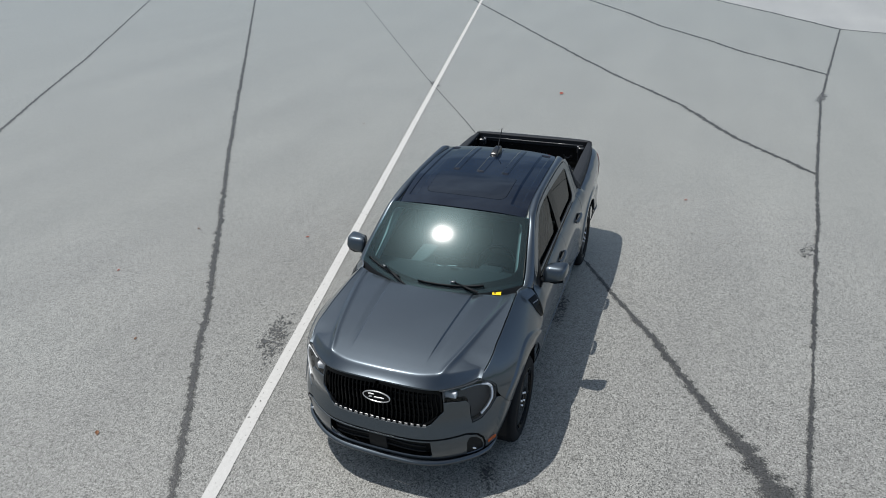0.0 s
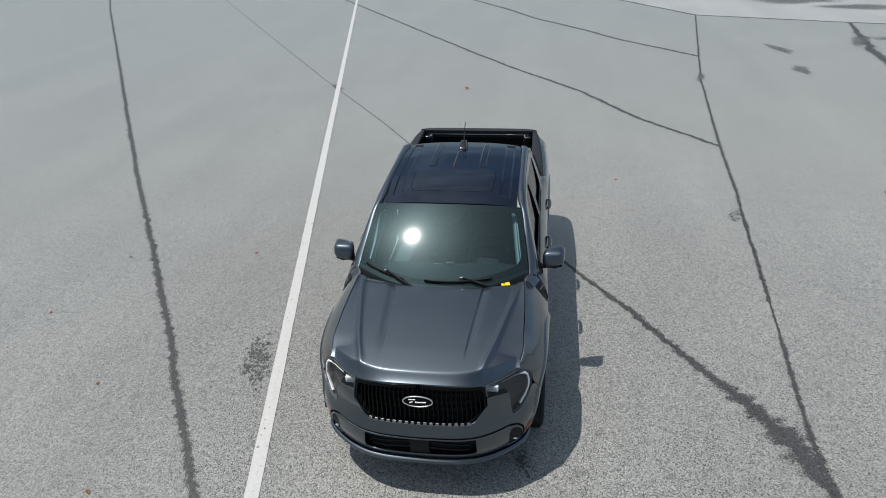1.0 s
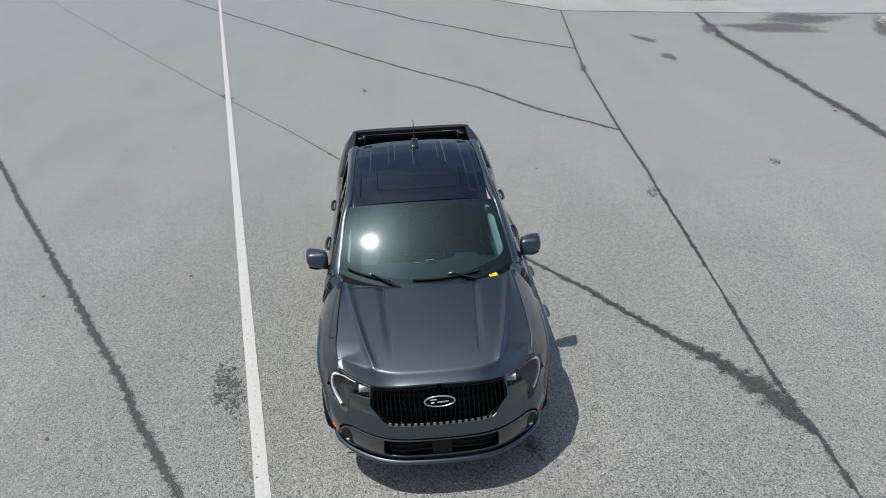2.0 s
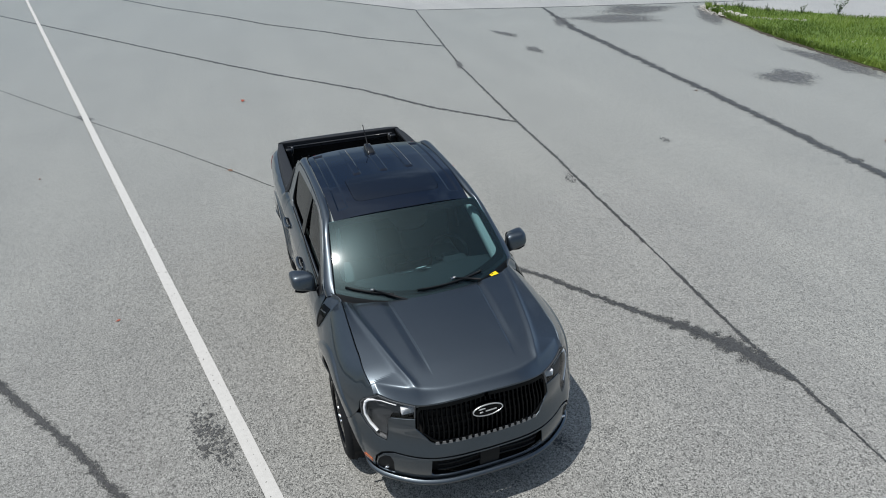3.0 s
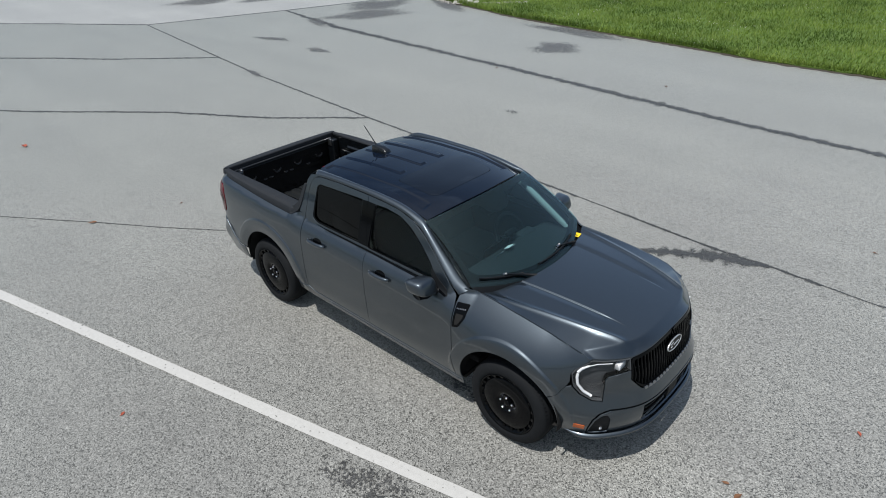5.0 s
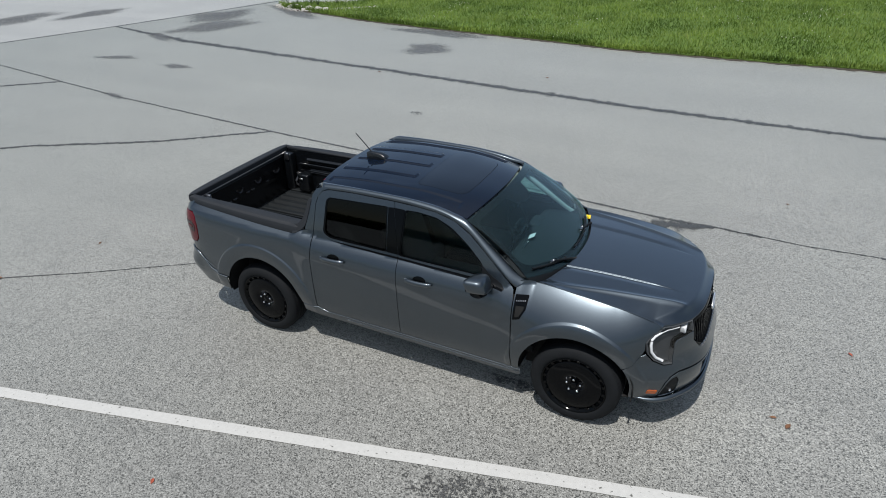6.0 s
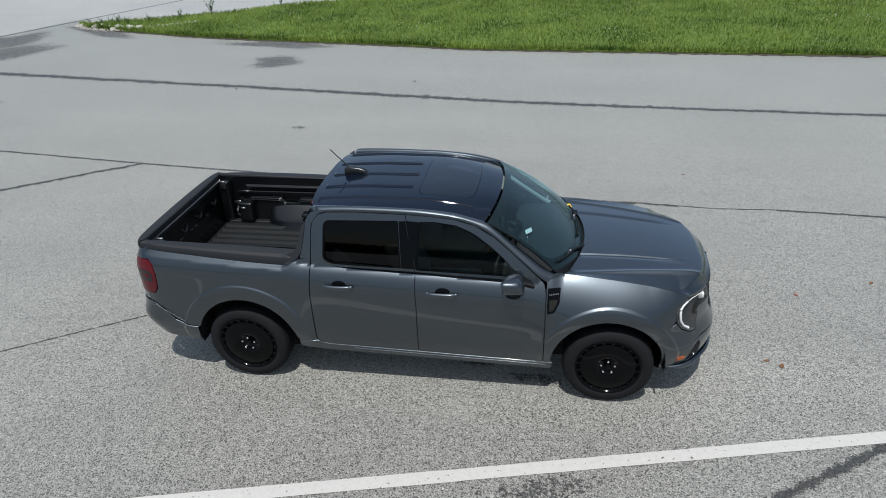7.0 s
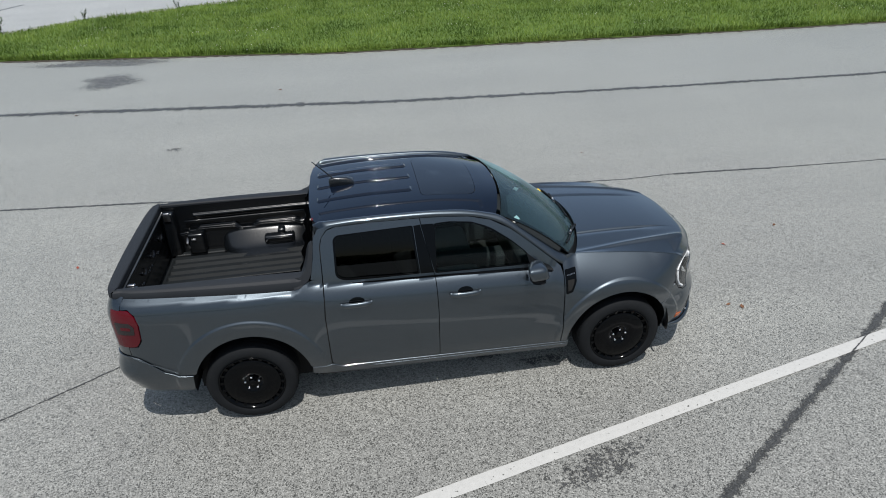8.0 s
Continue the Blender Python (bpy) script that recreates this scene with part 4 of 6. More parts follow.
# ---- front fenders, doors, bed sides ----
top_line = [(x, float(TOP_Z(x)) - 0.002) for x in np.linspace(1.16, 2.145, 40)]
fender = xz([(1.021, 0.362), (1.021, 1.135), (1.045, 1.150), (1.10, 1.140)] + top_line + [(2.085, 0.925), (2.045, 0.895), (2.022, 0.86), (2.02, 0.80), (1.996, 0.752), (1.957, 0.698), (1.927, 0.6625)]
            + arc(1.515, 0.385, 0.44, 34, 178) + [(1.085, 0.362)])
both("front_fender", panel(fender, skin, step=0.018, lines=flare_lines(0, 38, 172)), GREY_PAINT)

WIN_FRONT = rounded([(-0.015, 1.155), (0.0, 1.525), (0.13, 1.527), (0.30, 1.508), (0.44, 1.455), (0.60, 1.345), (0.735, 1.225), (0.765, 1.135)], [0.02, 0.03, 0, 0.02, 0.05, 0.05, 0.05, 0.02])
WIN_REAR = rounded([(-0.775, 1.215), (-0.765, 1.49), (-0.735, 1.518), (-0.155, 1.527), (-0.13, 1.165), (-0.5, 1.172), (-0.71, 1.182)], [0.04, 0.03, 0.03, 0.015, 0.015, 0.1, 0.08])
DOOR_LOW = soft([-0.9, 1.1], [0.432, 0.368])
front_door = xz([(x, float(DOOR_LOW(x))) for x in np.linspace(-0.012, 1.013, 12)] + [(1.013, 0.8), (1.013, 1.02), (1.0, 1.085), (0.955, 1.135), (0.87, 1.205), (0.74, 1.315), (0.60, 1.425), (0.45, 1.505), (0.28, 1.546), (0.1, 1.562), (-0.095, 1.572), (-0.055, 1.35), (-0.012, 1.12), (-0.006, 0.85)])
rear_door = xz([(x, float(DOOR_LOW(x))) for x in np.linspace(-0.80, -0.018, 10)] + [(-0.012, 0.85), (-0.018, 1.12), (-0.061, 1.35), (-0.101, 1.572), (-0.5, 1.58), (-0.74, 1.575), (-0.80, 1.56), (-0.845, 1.51), (-0.862, 1.45), (-0.868, 1.25), (-0.874, 1.05), (-0.885, 0.93), (-0.885, 0.62), (-0.884, 0.49), (-0.874, 0.462), (-0.84, 0.446)])
bed_top = [(x, float(TOP_Z(x)) - 0.014 - float(DROP(x))) for x in np.linspace(-2.36, -1.1, 80)]
bed_side = xz([(-0.893, 0.60), (-0.893, 0.93), (-0.882, 1.05), (-0.877, 1.215), (-0.95, 1.216), (-1.0, 1.204), (-1.05, 1.181)] + bed_top[::-1]
              + [(-2.36, 1.16), (-2.30, 1.165), (-2.25, 1.12), (-2.232, 1.04), (-2.246, 0.90), (-2.285, 0.845), (-2.36, 0.835), (-2.36, 0.758), (-2.31, 0.745), (-2.24, 0.69), (-2.15, 0.602), (-2.05, 0.565), (-1.94, 0.548)]
              + arc(-1.5, 0.40, 0.45, 160, 10) + [(-1.045, 0.462), (-0.893, 0.464)])
DOORS = []
for nm, line, win in (("front_door", front_door, WIN_FRONT), ("rear_door", rear_door, WIN_REAR)):
    DOORS.append(both(nm, panel(line, skin, [xz(win)], step=0.018), GREY_PAINT))
both("bed_side", panel(bed_side, skin, step=0.018, lines=flare_lines(1, 152, 22)), GREY_PAINT)
rear_pillar = xz([(-0.876, 1.212), (-0.868, 1.45), (-0.850, 1.515), (-0.803, 1.567), (-0.742, 1.583), (-0.80, 1.588), (-0.868, 1.574), (-0.905, 1.52), (-0.928, 1.36), (-0.96, 1.222)])
both("rear_pillar", panel(rear_pillar, skin, step=0.018, depth=0.012), GREY_PAINT)
sill = xz([(x, float(DOOR_LOW(x)) - 0.008) for x in np.linspace(1.09, -0.79, 20)] + [(-0.84, 0.436), (-0.875, 0.453), (-0.893, 0.457), (-1.045, 0.457), (-1.05, 0.38), (-0.85, 0.352), (1.06, 0.288), (1.085, 0.30)])
both("sill", panel(sill, skin_in(0.004), step=0.03), GREY_PAINT)
rail_pts = [(float(ux(x)), float(DOOR_LOW(x)) - 0.035) for x in np.linspace(1.08, -0.6, 30)]
both("sill_strip", tube([skin(u, z, 0.004) for u, z in rail_pts], 0.0045, 8), GREY_PAINT)


# ---- glazing of the doors ----
def ring_geo(outer, inner_shift, where, step=0.02, depth=0.006):
    c = Vector((sum(p[0] for p in outer) / len(outer), sum(p[1] for p in outer) / len(outer)))
    inner = []
    for p in outer:
        d = Vector(p) - c
        inner.append(tuple(c + d * (1 - inner_shift / max(d.length, 1e-3))))
    return panel(outer, where, [inner], step=step, depth=depth), inner


for i, (win, mat) in enumerate(((WIN_FRONT, SIDE_GLASS), (WIN_REAR, PRIVACY))):
    ring, inner = ring_geo(xz(win), 0.016, skin_in(-0.004))
    pane = panel(xz(win), lambda u, z: skin(u, z, -0.014 + 0.055 * (z - 1.34)), step=0.04, depth=0)
    for k, m in ((0, lambda g: g), (1, mirrored)):
        part("window_seal", m(ring), GLOSS_BLACK, DOORS[i][k])
        ob = part("window", m(pane), mat, DOORS[i][k], "dark tinted privacy glass" if i else "lightly tinted side glass")
        ob.visible_shadow = False
pillar_cover = xz([(-0.128, 1.168), (-0.15, 1.524), (-0.098, 1.528), (-0.0605, 1.35), (-0.0185, 1.165)])
both_pc = panel(pillar_cover, skin_in(0.003), step=0.03, depth=0.006)
pillar_cover2 = xz([(-0.0155, 1.165), (-0.0575, 1.35), (-0.095, 1.528), (0.004, 1.525), (-0.010, 1.165)])
both_pc2 = panel(pillar_cover2, skin_in(0.003), step=0.03, depth=0.006)
sail = xz([(0.745, 1.14), (0.72, 1.228), (0.80, 1.165), (0.90, 1.115), (0.93, 1.085), (0.93, 1.07), (0.78, 1.11)])
sail_geo = panel(sail, skin_in(0.004), step=0.03, depth=0.008)
belt = panel(xz([(-0.70, 1.168), (-0.5, 1.160), (-0.02, 1.145), (0.4, 1.128), (0.75, 1.115), (0.92, 1.080), (0.92, 1.066), (0.75, 1.096), (0.4, 1.112), (-0.02, 1.130), (-0.5, 1.148)]), skin_in(0.006), step=0.03, depth=0.006)
for k, m in ((0, lambda g: g), (1, mirrored)):
    part("pillar_cover", m(both_pc), GLOSS_BLACK, DOORS[1][k], "gloss black pillar cover")
    part("pillar_cover", m(both_pc2), GLOSS_BLACK, DOORS[0][k], "gloss black pillar cover")
    part("mirror_mount", m(sail_geo), MATT_BLACK, DOORS[0][k], "black plastic mirror mount")
    part("belt_strip", m(belt), GLOSS_BLACK, DOORS[0][k])


# ---- door handles ----
def handle_parts(x, z, doors):
    """A flat pull bar over an oval dark cup, with a shallow lip under it."""
    cup = panel([(float(ux(x + 0.004 - 0.060 * math.cos(a))), z + 0.012 + 0.033 * math.sin(a)) for a in np.linspace(0, 2 * math.pi, 25)[:-1]], skin_in(0.0025), step=0.02, depth=0.0025)
    lip = panel([(float(ux(x + 0.004 - 0.050 * math.cos(a))), z - 0.018 + 0.016 * math.sin(a)) for a in np.linspace(0, 2 * math.pi, 21)[:-1]], skin_in(0.004), step=0.02, depth=0.003)
    pts = []
    for t in np.linspace(0, 1, 14):
        p = np.array(skin(ux(x - 0.118 + 0.236 * t), z), float)
        p[1] += 0.008 + 0.022 * math.sin(math.pi * t) ** 0.4
        pts.append(tuple(p))
    bar = tube(pts, [0.012, 0.016] + [0.0175] * 10 + [0.016, 0.012], 12, 1.15)
    for k, m in ((0, lambda g: g), (1, mirrored)):
        part("handle_cup", m(cup), GLOSS_BLACK, doors[k])
        part("cup_lip", m(lip), GREY_PAINT, doors[k])
        part("door_handle", m(bar), GREY_PAINT, doors[k], "body-coloured pull handle")


handle_parts(0.205, 1.000, DOORS[0])
handle_parts(-0.640, 1.022, DOORS[1])

# ---- side vents with unreadable lettering ----
vent_line = xz(rounded([(1.030, 0.870), (1.030, 1.060), (1.128, 1.055), (1.122, 0.958), (1.085, 0.885)], 0.008))
vent_geo = panel(vent_line, skin_in(0.006), [xz(rounded([(1.044, 0.89), (1.044, 0.985), (1.108, 0.982), (1.104, 0.955), (1.076, 0.90)], 0.008))], step=0.02, depth=0.012)
hollow = panel(xz(rounded([(1.042, 0.888), (1.042, 0.987), (1.110, 0.984), (1.106, 0.953), (1.078, 0.898)], 0.008)), skin_in(0.001), step=0.02, depth=0)
vents = both("side_vent", vent_geo, GLOSS_BLACK, truck, "black fender vent with small silver lettering bars")
for k, m in ((0, lambda g: g), (1, mirrored)):
    part("vent_hollow", m(hollow), CAVITY, vents[k])
    for j in range(6):
        x0 = 1.042 + j * 0.0125
        bar = panel(xz([(x0, 1.014), (x0 + 0.007, 1.014), (x0 + 0.007, 1.023), (x0, 1.023)]), skin_in(0.009), step=0.02, depth=0.002)
        part("lettering_bar", m(bar), GREY_METAL, vents[k], "silver bar")

# ---- nose: bumper, grille, lamps ----
GU = lambda y: float(uy(y))
half_grille = [(0.0, 0.654), (GU(0.355), 0.658), (GU(0.393), 0.676), (GU(0.478), 0.775), (GU(0.478), 0.905), (GU(0.465), 0.933), (GU(0.3), 0.952), (0.0, 0.968)]


def whole(half):
    """A symmetric outline from its left half, which runs upwards."""
    return half + [(-u, z) for u, z in half[::-1] if u > 1e-6]


lamp_line = [(GU(0.487), 0.936), (GU(0.487), 0.852), (GU(0.56), 0.845), (float(ux(2.222)), 0.836), (float(ux(2.207)), 0.808), (float(ux(2.204)), 0.72), (float(ux(2.199)), 0.641), (float(ux(2.15)), 0.650), (float(ux(2.085)), 0.70), (float(ux(2.042)), 0.765), (float(ux(2.028)), 0.86), (float(ux(2.045)), 0.89), (float(ux(2.085)), 0.922), (float(ux(2.145)), 0.960), (float(ux(2.2)), 0.950)]
# painted cover from the grille and lamps down to the groove
cover_half = [(0.0, 0.560), (GU(0.40), 0.562), (float(ux(2.24)), 0.575), (float(ux(2.215)), 0.568), (float(ux(2.18)), 0.548), (float(ux(2.150)), 0.50), (float(ux(2.134)), 0.43), (float(ux(2.126)), 0.36), (float(ux(2.10)), 0.335), (float(ux(1.962)), 0.33)]
cover_half += xz([(p[0] + 0.003, p[1]) for p in arc(1.515, 0.385, 0.44, -3, 33, 10)])
cover_half += [(float(ux(1.9275)), 0.660), (float(ux(1.9585)), 0.695), (float(ux(1.9985)), 0.750), (float(ux(2.031)), 0.762)]
cover_half += [(float(ux(2.08)), 0.692), (float(ux(2.147)), 0.643), (float(ux(2.203)), 0.634), (float(ux(2.209)), 0.72), (float(ux(2.211)), 0.803), (float(ux(2.225)), 0.829), (GU(0.56), 0.838), (GU(0.487), 0.844), (GU(0.487), 0.775), (GU(0.400), 0.670), (GU(0.357), 0.650), (0.0, 0.646)]
bumper = part("front_bumper", panel(whole(cover_half), skin, step=0.018, flip=False), GREY_PAINT, truck)
lower_half = [(0.0, 0.345), (GU(0.40), 0.345), (GU(0.55), 0.343), (float(ux(2.17)), 0.338), (float(ux(2.13)), 0.335), (float(ux(2.134)), 0.36), (float(ux(2.142)), 0.42), (float(ux(2.160)), 0.49), (float(ux(2.19)), 0.536), (float(ux(2.22)), 0.549), (float(ux(2.24)), 0.558), (GU(0.40), 0.546), (0.0, 0.545)]
intake = whole([(0.0, 0.382), (GU(0.385), 0.384), (GU(0.402), 0.40), (GU(0.392), 0.535), (0.0, 0.536)])
pod = rounded([(float(ux(2.140)), 0.352), (float(ux(2.236)), 0.354), (float(ux(2.240)), 0.49), (float(ux(2.225)), 0.532), (float(ux(2.194)), 0.524), (float(ux(2.166)), 0.482), (float(ux(2.148)), 0.42)], 0.012)
pod_r = [(-u, z) for u, z in pod]
part("lower_bumper", panel(whole(lower_half), skin_in(-0.004), [intake, pod, pod_r], step=0.02), GREY_PAINT, bumper)
part("bumper_groove", panel(whole([(0.0, 0.53), (GU(0.4), 0.53), (float(ux(2.2)), 0.53), (float(ux(2.16)), 0.46), (float(ux(2.14)), 0.35), (float(ux(2.10)), 0.35), (float(ux(2.12)), 0.50), (float(ux(2.19)), 0.59), (GU(0.4), 0.59), (0.0, 0.585)]), skin_in(-0.02), step=0.05, depth=0), CAVITY, bumper)
chin_rows = []
for t in np.linspace(-1, 1, 61):
    u = t * float(ux(1.965))
    rise = 0.02 * smooth_step(0.8, 1.0, abs(t))
    ring = []
    for d, z in ((0.0, 0.344), (0.014, 0.338), (0.024, 0.328), (0.020, 0.310), (0.002, 0.296), (-0.03, 0.288), (-0.05, 0.31)):
        thin_end = 1 - float(smooth_step(0.82, 1.0, abs(t)))
        ring.append([float(c) for c in skin(u, 0.335 + (z - 0.335) * max(thin_end, 0.15) + float(rise) * 0.3, (d + 0.012) * thin_end - 0.004)])
    chin_rows.append(ring)
part("chin_lip", grid_surface(chin_rows), GREY_PAINT, bumper, "grey lower lip")
part("intake_floor", panel(whole([(0.0, 0.36), (GU(0.43), 0.36), (GU(0.43), 0.55), (0.0, 0.555)]), skin_in(-0.075), step=0.05, depth=0), CAVITY, bumper)
for z in (0.435, 0.487):
    pts = [skin(u, z + 0.012 * math.cos(u * 9), -0.035) for u in np.linspace(-GU(0.36), GU(0.36), 25)]
    part("intake_bar", tube(pts, 0.008, 8), MATT_BLACK, bumper)
part("intake_centre", panel([(-0.07, 0.39), (0.07, 0.39), (0.07, 0.53), (-0.07, 0.53)], skin_in(-0.018), step=0.03, depth=0.02), MATT_BLACK, bumper)
for sg in (1, -1):
    po = [(sg * u, z) for u, z in pod]
    part("lamp_pod", panel(po, skin_in(-0.012), step=0.02, depth=0), MATT_BLACK, bumper, "black fog lamp recess")
    c = np.array(skin(sg * ux(2.20), 0.405), float)
    bm = bmesh.new()
    bmesh.ops.create_uvsphere(bm, u_segments=16, v_segments=10, radius=1.0)
    bmesh.ops.scale(bm, verts=bm.verts, vec=(0.010, 0.018, 0.010))
    bmesh.ops.translate(bm, verts=bm.verts, vec=tuple(c - np.array((0.006, sg * 0.005, 0))))
    part("fog_lamp", bm, REFLECTOR, bumper, "small clear fog lamp")
    mk = [(sg * u, z) for u, z in xz([(2.055, 0.405), (2.115, 0.398), (2.12, 0.437), (2.06, 0.446)])]
    part("side_marker", panel(rounded(mk, 0.008), skin_in(0.004), step=0.015, depth=0.01), AMBER, bumper, "amber side marker")

grille = part("grille", panel(whole(half_grille), skin_in(-0.058), step=0.06, depth=0), MATT_BLACK, truck, "black grille with upright slats")
rim_in = [(u * 0.975 if u > 0 else u, z + (0.012 if z < 0.7 else -0.022)) for u, z in half_grille]
part("grille_frame", panel(whole(half_grille), skin_in(-0.006), [whole(rim_in)], step=0.025, depth=0.012), GLOSS_BLACK, grille)
for k in range(-13, 14):
    u = k * 0.0345
    a = abs(u)
    lo = 0.666 if a < GU(0.365) else float(np.interp(a, [GU(0.365), GU(0.47)], [0.672, 0.765]))
    hi = float(np.interp(a, [0, GU(0.3), GU(0.465)], [0.945, 0.93, 0.912]))
    rows = []
    for z in np.linspace(lo, hi, 9):
        s = (z - lo) / (hi - lo)
        wv = 0.0045 * math.sin(s * math.pi * 2)
        bulge = -0.014 - 0.012 * s
        rows.append([[float(c) for c in skin(u + wv + du, z, bulge + dd)] for du, dd in ((-0.0075, -0.035), (-0.0065, -0.005), (-0.003, 0.0), (0.003, 0.0), (0.0065, -0.005), (0.0075, -0.035))])
    part("slat", grid_surface(rows), GLOSS_BLACK, grille)
for k in range(-9, 10):
    u = k * 0.0445 + 0.0
    if abs(u) > GU(0.355):
        continue
    p = [(u - 0.014, 0.649), (u + 0.014, 0.649), (u + 0.010, 0.667), (u - 0.010, 0.667)]
    part("grille_tooth", panel(p, skin_in(0.001), step=0.03, depth=0.02), GREY_METAL, grille, "bright metal tooth")
for z in (0.70, 0.76, 0.82, 0.88):
    pts = [skin(u, z, -0.046) for u in np.linspace(-GU(0.42), GU(0.42), 21)]
    part("mesh_bar", tube(pts, 0.006, 6), MATT_BLACK, grille)
# oval emblem: plain shapes only
def oval(ry, rz, n=40):
    return [(ry * math.cos(2 * math.pi * k / n), 0.848 + rz * math.sin(2 * math.pi * k / n)) for k in range(n)]


emblem = part("emblem", panel(oval(0.106, 0.041), skin_in(0.004), step=0.03, depth=0.02), GLOSS_BLACK, grille, "dark oval emblem with pale rim")
part("emblem_rim", panel(oval(0.109, 0.044), skin_in(0.007), [oval(0.102, 0.038)], step=0.03, depth=0.008), SILVER_TEXT, emblem)
for a, b, z0, z1 in ((-0.066, -0.018, 0.858, 0.865), (-0.060, -0.036, 0.834, 0.842), (-0.018, 0.062, 0.838, 0.846)):
    part("emblem_bar", panel(rounded([(a, z0), (b, z0 + 0.003), (b, z1 + 0.003), (a, z1)], 0.003), skin_in(0.007), step=0.03, depth=0.004), SILVER_TEXT, emblem)

for sg in (1, -1):
    flip = (lambda pts: pts) if sg > 0 else (lambda pts: [(-u, z) for u, z in pts])
    hl = part("headlight", panel(flip(lamp_line), skin_in(-0.045), step=0.03, depth=0), LAMP_DARK, truck, "headlight with a bracket-shaped white light guide")
    rimg = panel(flip(lamp_line), skin_in(-0.001), [flip([(u + (0.006 if u < GU(0.56) else -0.006 if u > float(ux(2.1)) else 0), z + (0.006 if z < 0.75 else -0.006)) for u, z in lamp_line])], step=0.02, depth=0.045)
    part("lamp_frame", rimg, LAMP_DARK, hl)
    guide = [(GU(0.60), 0.918), (float(ux(2.17)), 0.925), (float(ux(2.12)), 0.915), (float(ux(2.085)), 0.898), (float(ux(2.064)), 0.87), (float(ux(2.060)), 0.83), (float(ux(2.066)), 0.775), (float(ux(2.10)), 0.715), (float(ux(2.145)), 0.675)]
    gp = [skin(sg * u, z, -0.018) for u, z in [q for a, b in zip(guide, guide[1:]) for q in [(a[0] + (b[0] - a[0]) * t / 4, a[1] + (b[1] - a[1]) * t / 4) for t in range(4)]] + [guide[-1]]]
    gp = [tuple(np.array(q) + (0.006, sg * 0.006, 0.002)) for q in gp]
    part("light_guide", tube(gp, [0.004] * 8 + [0.008] * 3 + [0.011] * (len(gp) - 11), 10), LIGHT_GUIDE, hl, "white light guide")
    for yy, w in ((0.540, 0.044),):
        c = np.array(skin(sg * GU(yy), 0.885, -0.03), float)
        bm = block((c[0] - 0.03, c[1] - w, c[2] - 0.024), (c[0] + 0.012, c[1] + w, c[2] + 0.026), 0.006)
        part("projector", bm, LIGHT_GUIDE, hl, "bright white lamp reflector")
    lens = part("lens", panel(flip(lamp_line), skin_in(-0.003), step=0.025, depth=0), LENS, hl, "clear lamp lens")
    lens.visible_shadow = False

# ---- bonnet ----
edge_x = np.linspace(1.15, 2.145, 60)
edge_p = np.array([skin(ux(x), TOP_Z(x)) for x in edge_x])
front_u = np.linspace(0, float(ux(2.145)), 50)
front_p = np.array([skin(u, TOP_Z(PX(u))) for u in front_u])
front_p[:, 0] -= 0.004
SIDE_Y, SIDE_Z = spline(edge_p[::5, 0], edge_p[::5, 1]), spline(edge_p[::5, 0], edge_p[::5, 2])
thin = np.linspace(0, len(front_p) - 1, 11).astype(int)
LIP_X, LIP_Z = spline(front_p[thin, 1], front_p[thin, 0]), spline(front_p[thin, 1], front_p[thin, 2])
MID_Z = soft([1.10, 1.33, 1.6, 1.85, 2.05, 2.2, 2.4], [1.132, 1.128, 1.117, 1.098, 1.075, 1.048, 1.0])
RIDGE = soft([1.1, 1.26, 1.7, 2.0, 2.21, 2.4], [0.665, 0.652, 0.572, 0.505, 0.445, 0.41])
GROOVE = soft([1.1, 1.34, 2.13, 2.4], [0.385, 0.366, 0.306, 0.29])


def bonnet(x, y):
    a = np.abs(y)
    dome = MID_Z(x) - 0.016 * (a / 0.5) ** 2
    fade = smooth_step(2.20, 1.85, x)
    dome = dome - 0.0095 * smooth_step(0.065, 0.0, a - GROOVE(x)) * smooth_step(-0.009, 0.003, a - GROOVE(x)) * fade
    ys, zs = SIDE_Y(x), SIDE_Z(x)
    t = np.clip((a - RIDGE(x)) / np.maximum(ys - RIDGE(x), 0.02), 0, 1)
    top = MID_Z(x) - 0.016 * (RIDGE(x) / 0.5) ** 2
    side = top + (zs - top) * (0.14 * np.sqrt(t + 0.01) - 0.014 + 0.86 * t + 0.0133 * t)
    crest = 0.011 * np.exp(-((a - RIDGE(x)) / 0.022) ** 2) * smooth_step(2.31, 2.14, x)
    k = smooth_step(-0.012, 0.012, a - RIDGE(x))
    z = dome * (1 - k) + side * k + crest
    f = np.clip((LIP_X(a) - x) / 0.07, 0, 3)
    s = 0.08
    ease = -s * np.log(np.exp(-f / s) + np.exp(-1.0 / s)) + s * math.log(1 + math.exp(-1.0 / s))
    return x, y, LIP_Z(a) + (z - LIP_Z(a)) * np.clip(ease, 0, 1)


gap = 0.010
rear_edge = [(1.152 + 0.182 * (1 - (y / 0.712) ** 2), y) for y in np.linspace(0.700, -0.700, 41)]
hood_line = [(x, float(SIDE_Y(x)) - gap) for x in np.linspace(1.165, 2.118, 50)]
lip = [(float(p[0]), float(p[1])) for p in front_p[::-1] if p[1] < SIDE_Y(2.118) - 0.01]
hood_outline = rear_edge[::-1] + hood_line + lip + [(x, -y) for x, y in lip[::-1][1:]] + [(x, -y) for x, y in hood_line[::-1]]


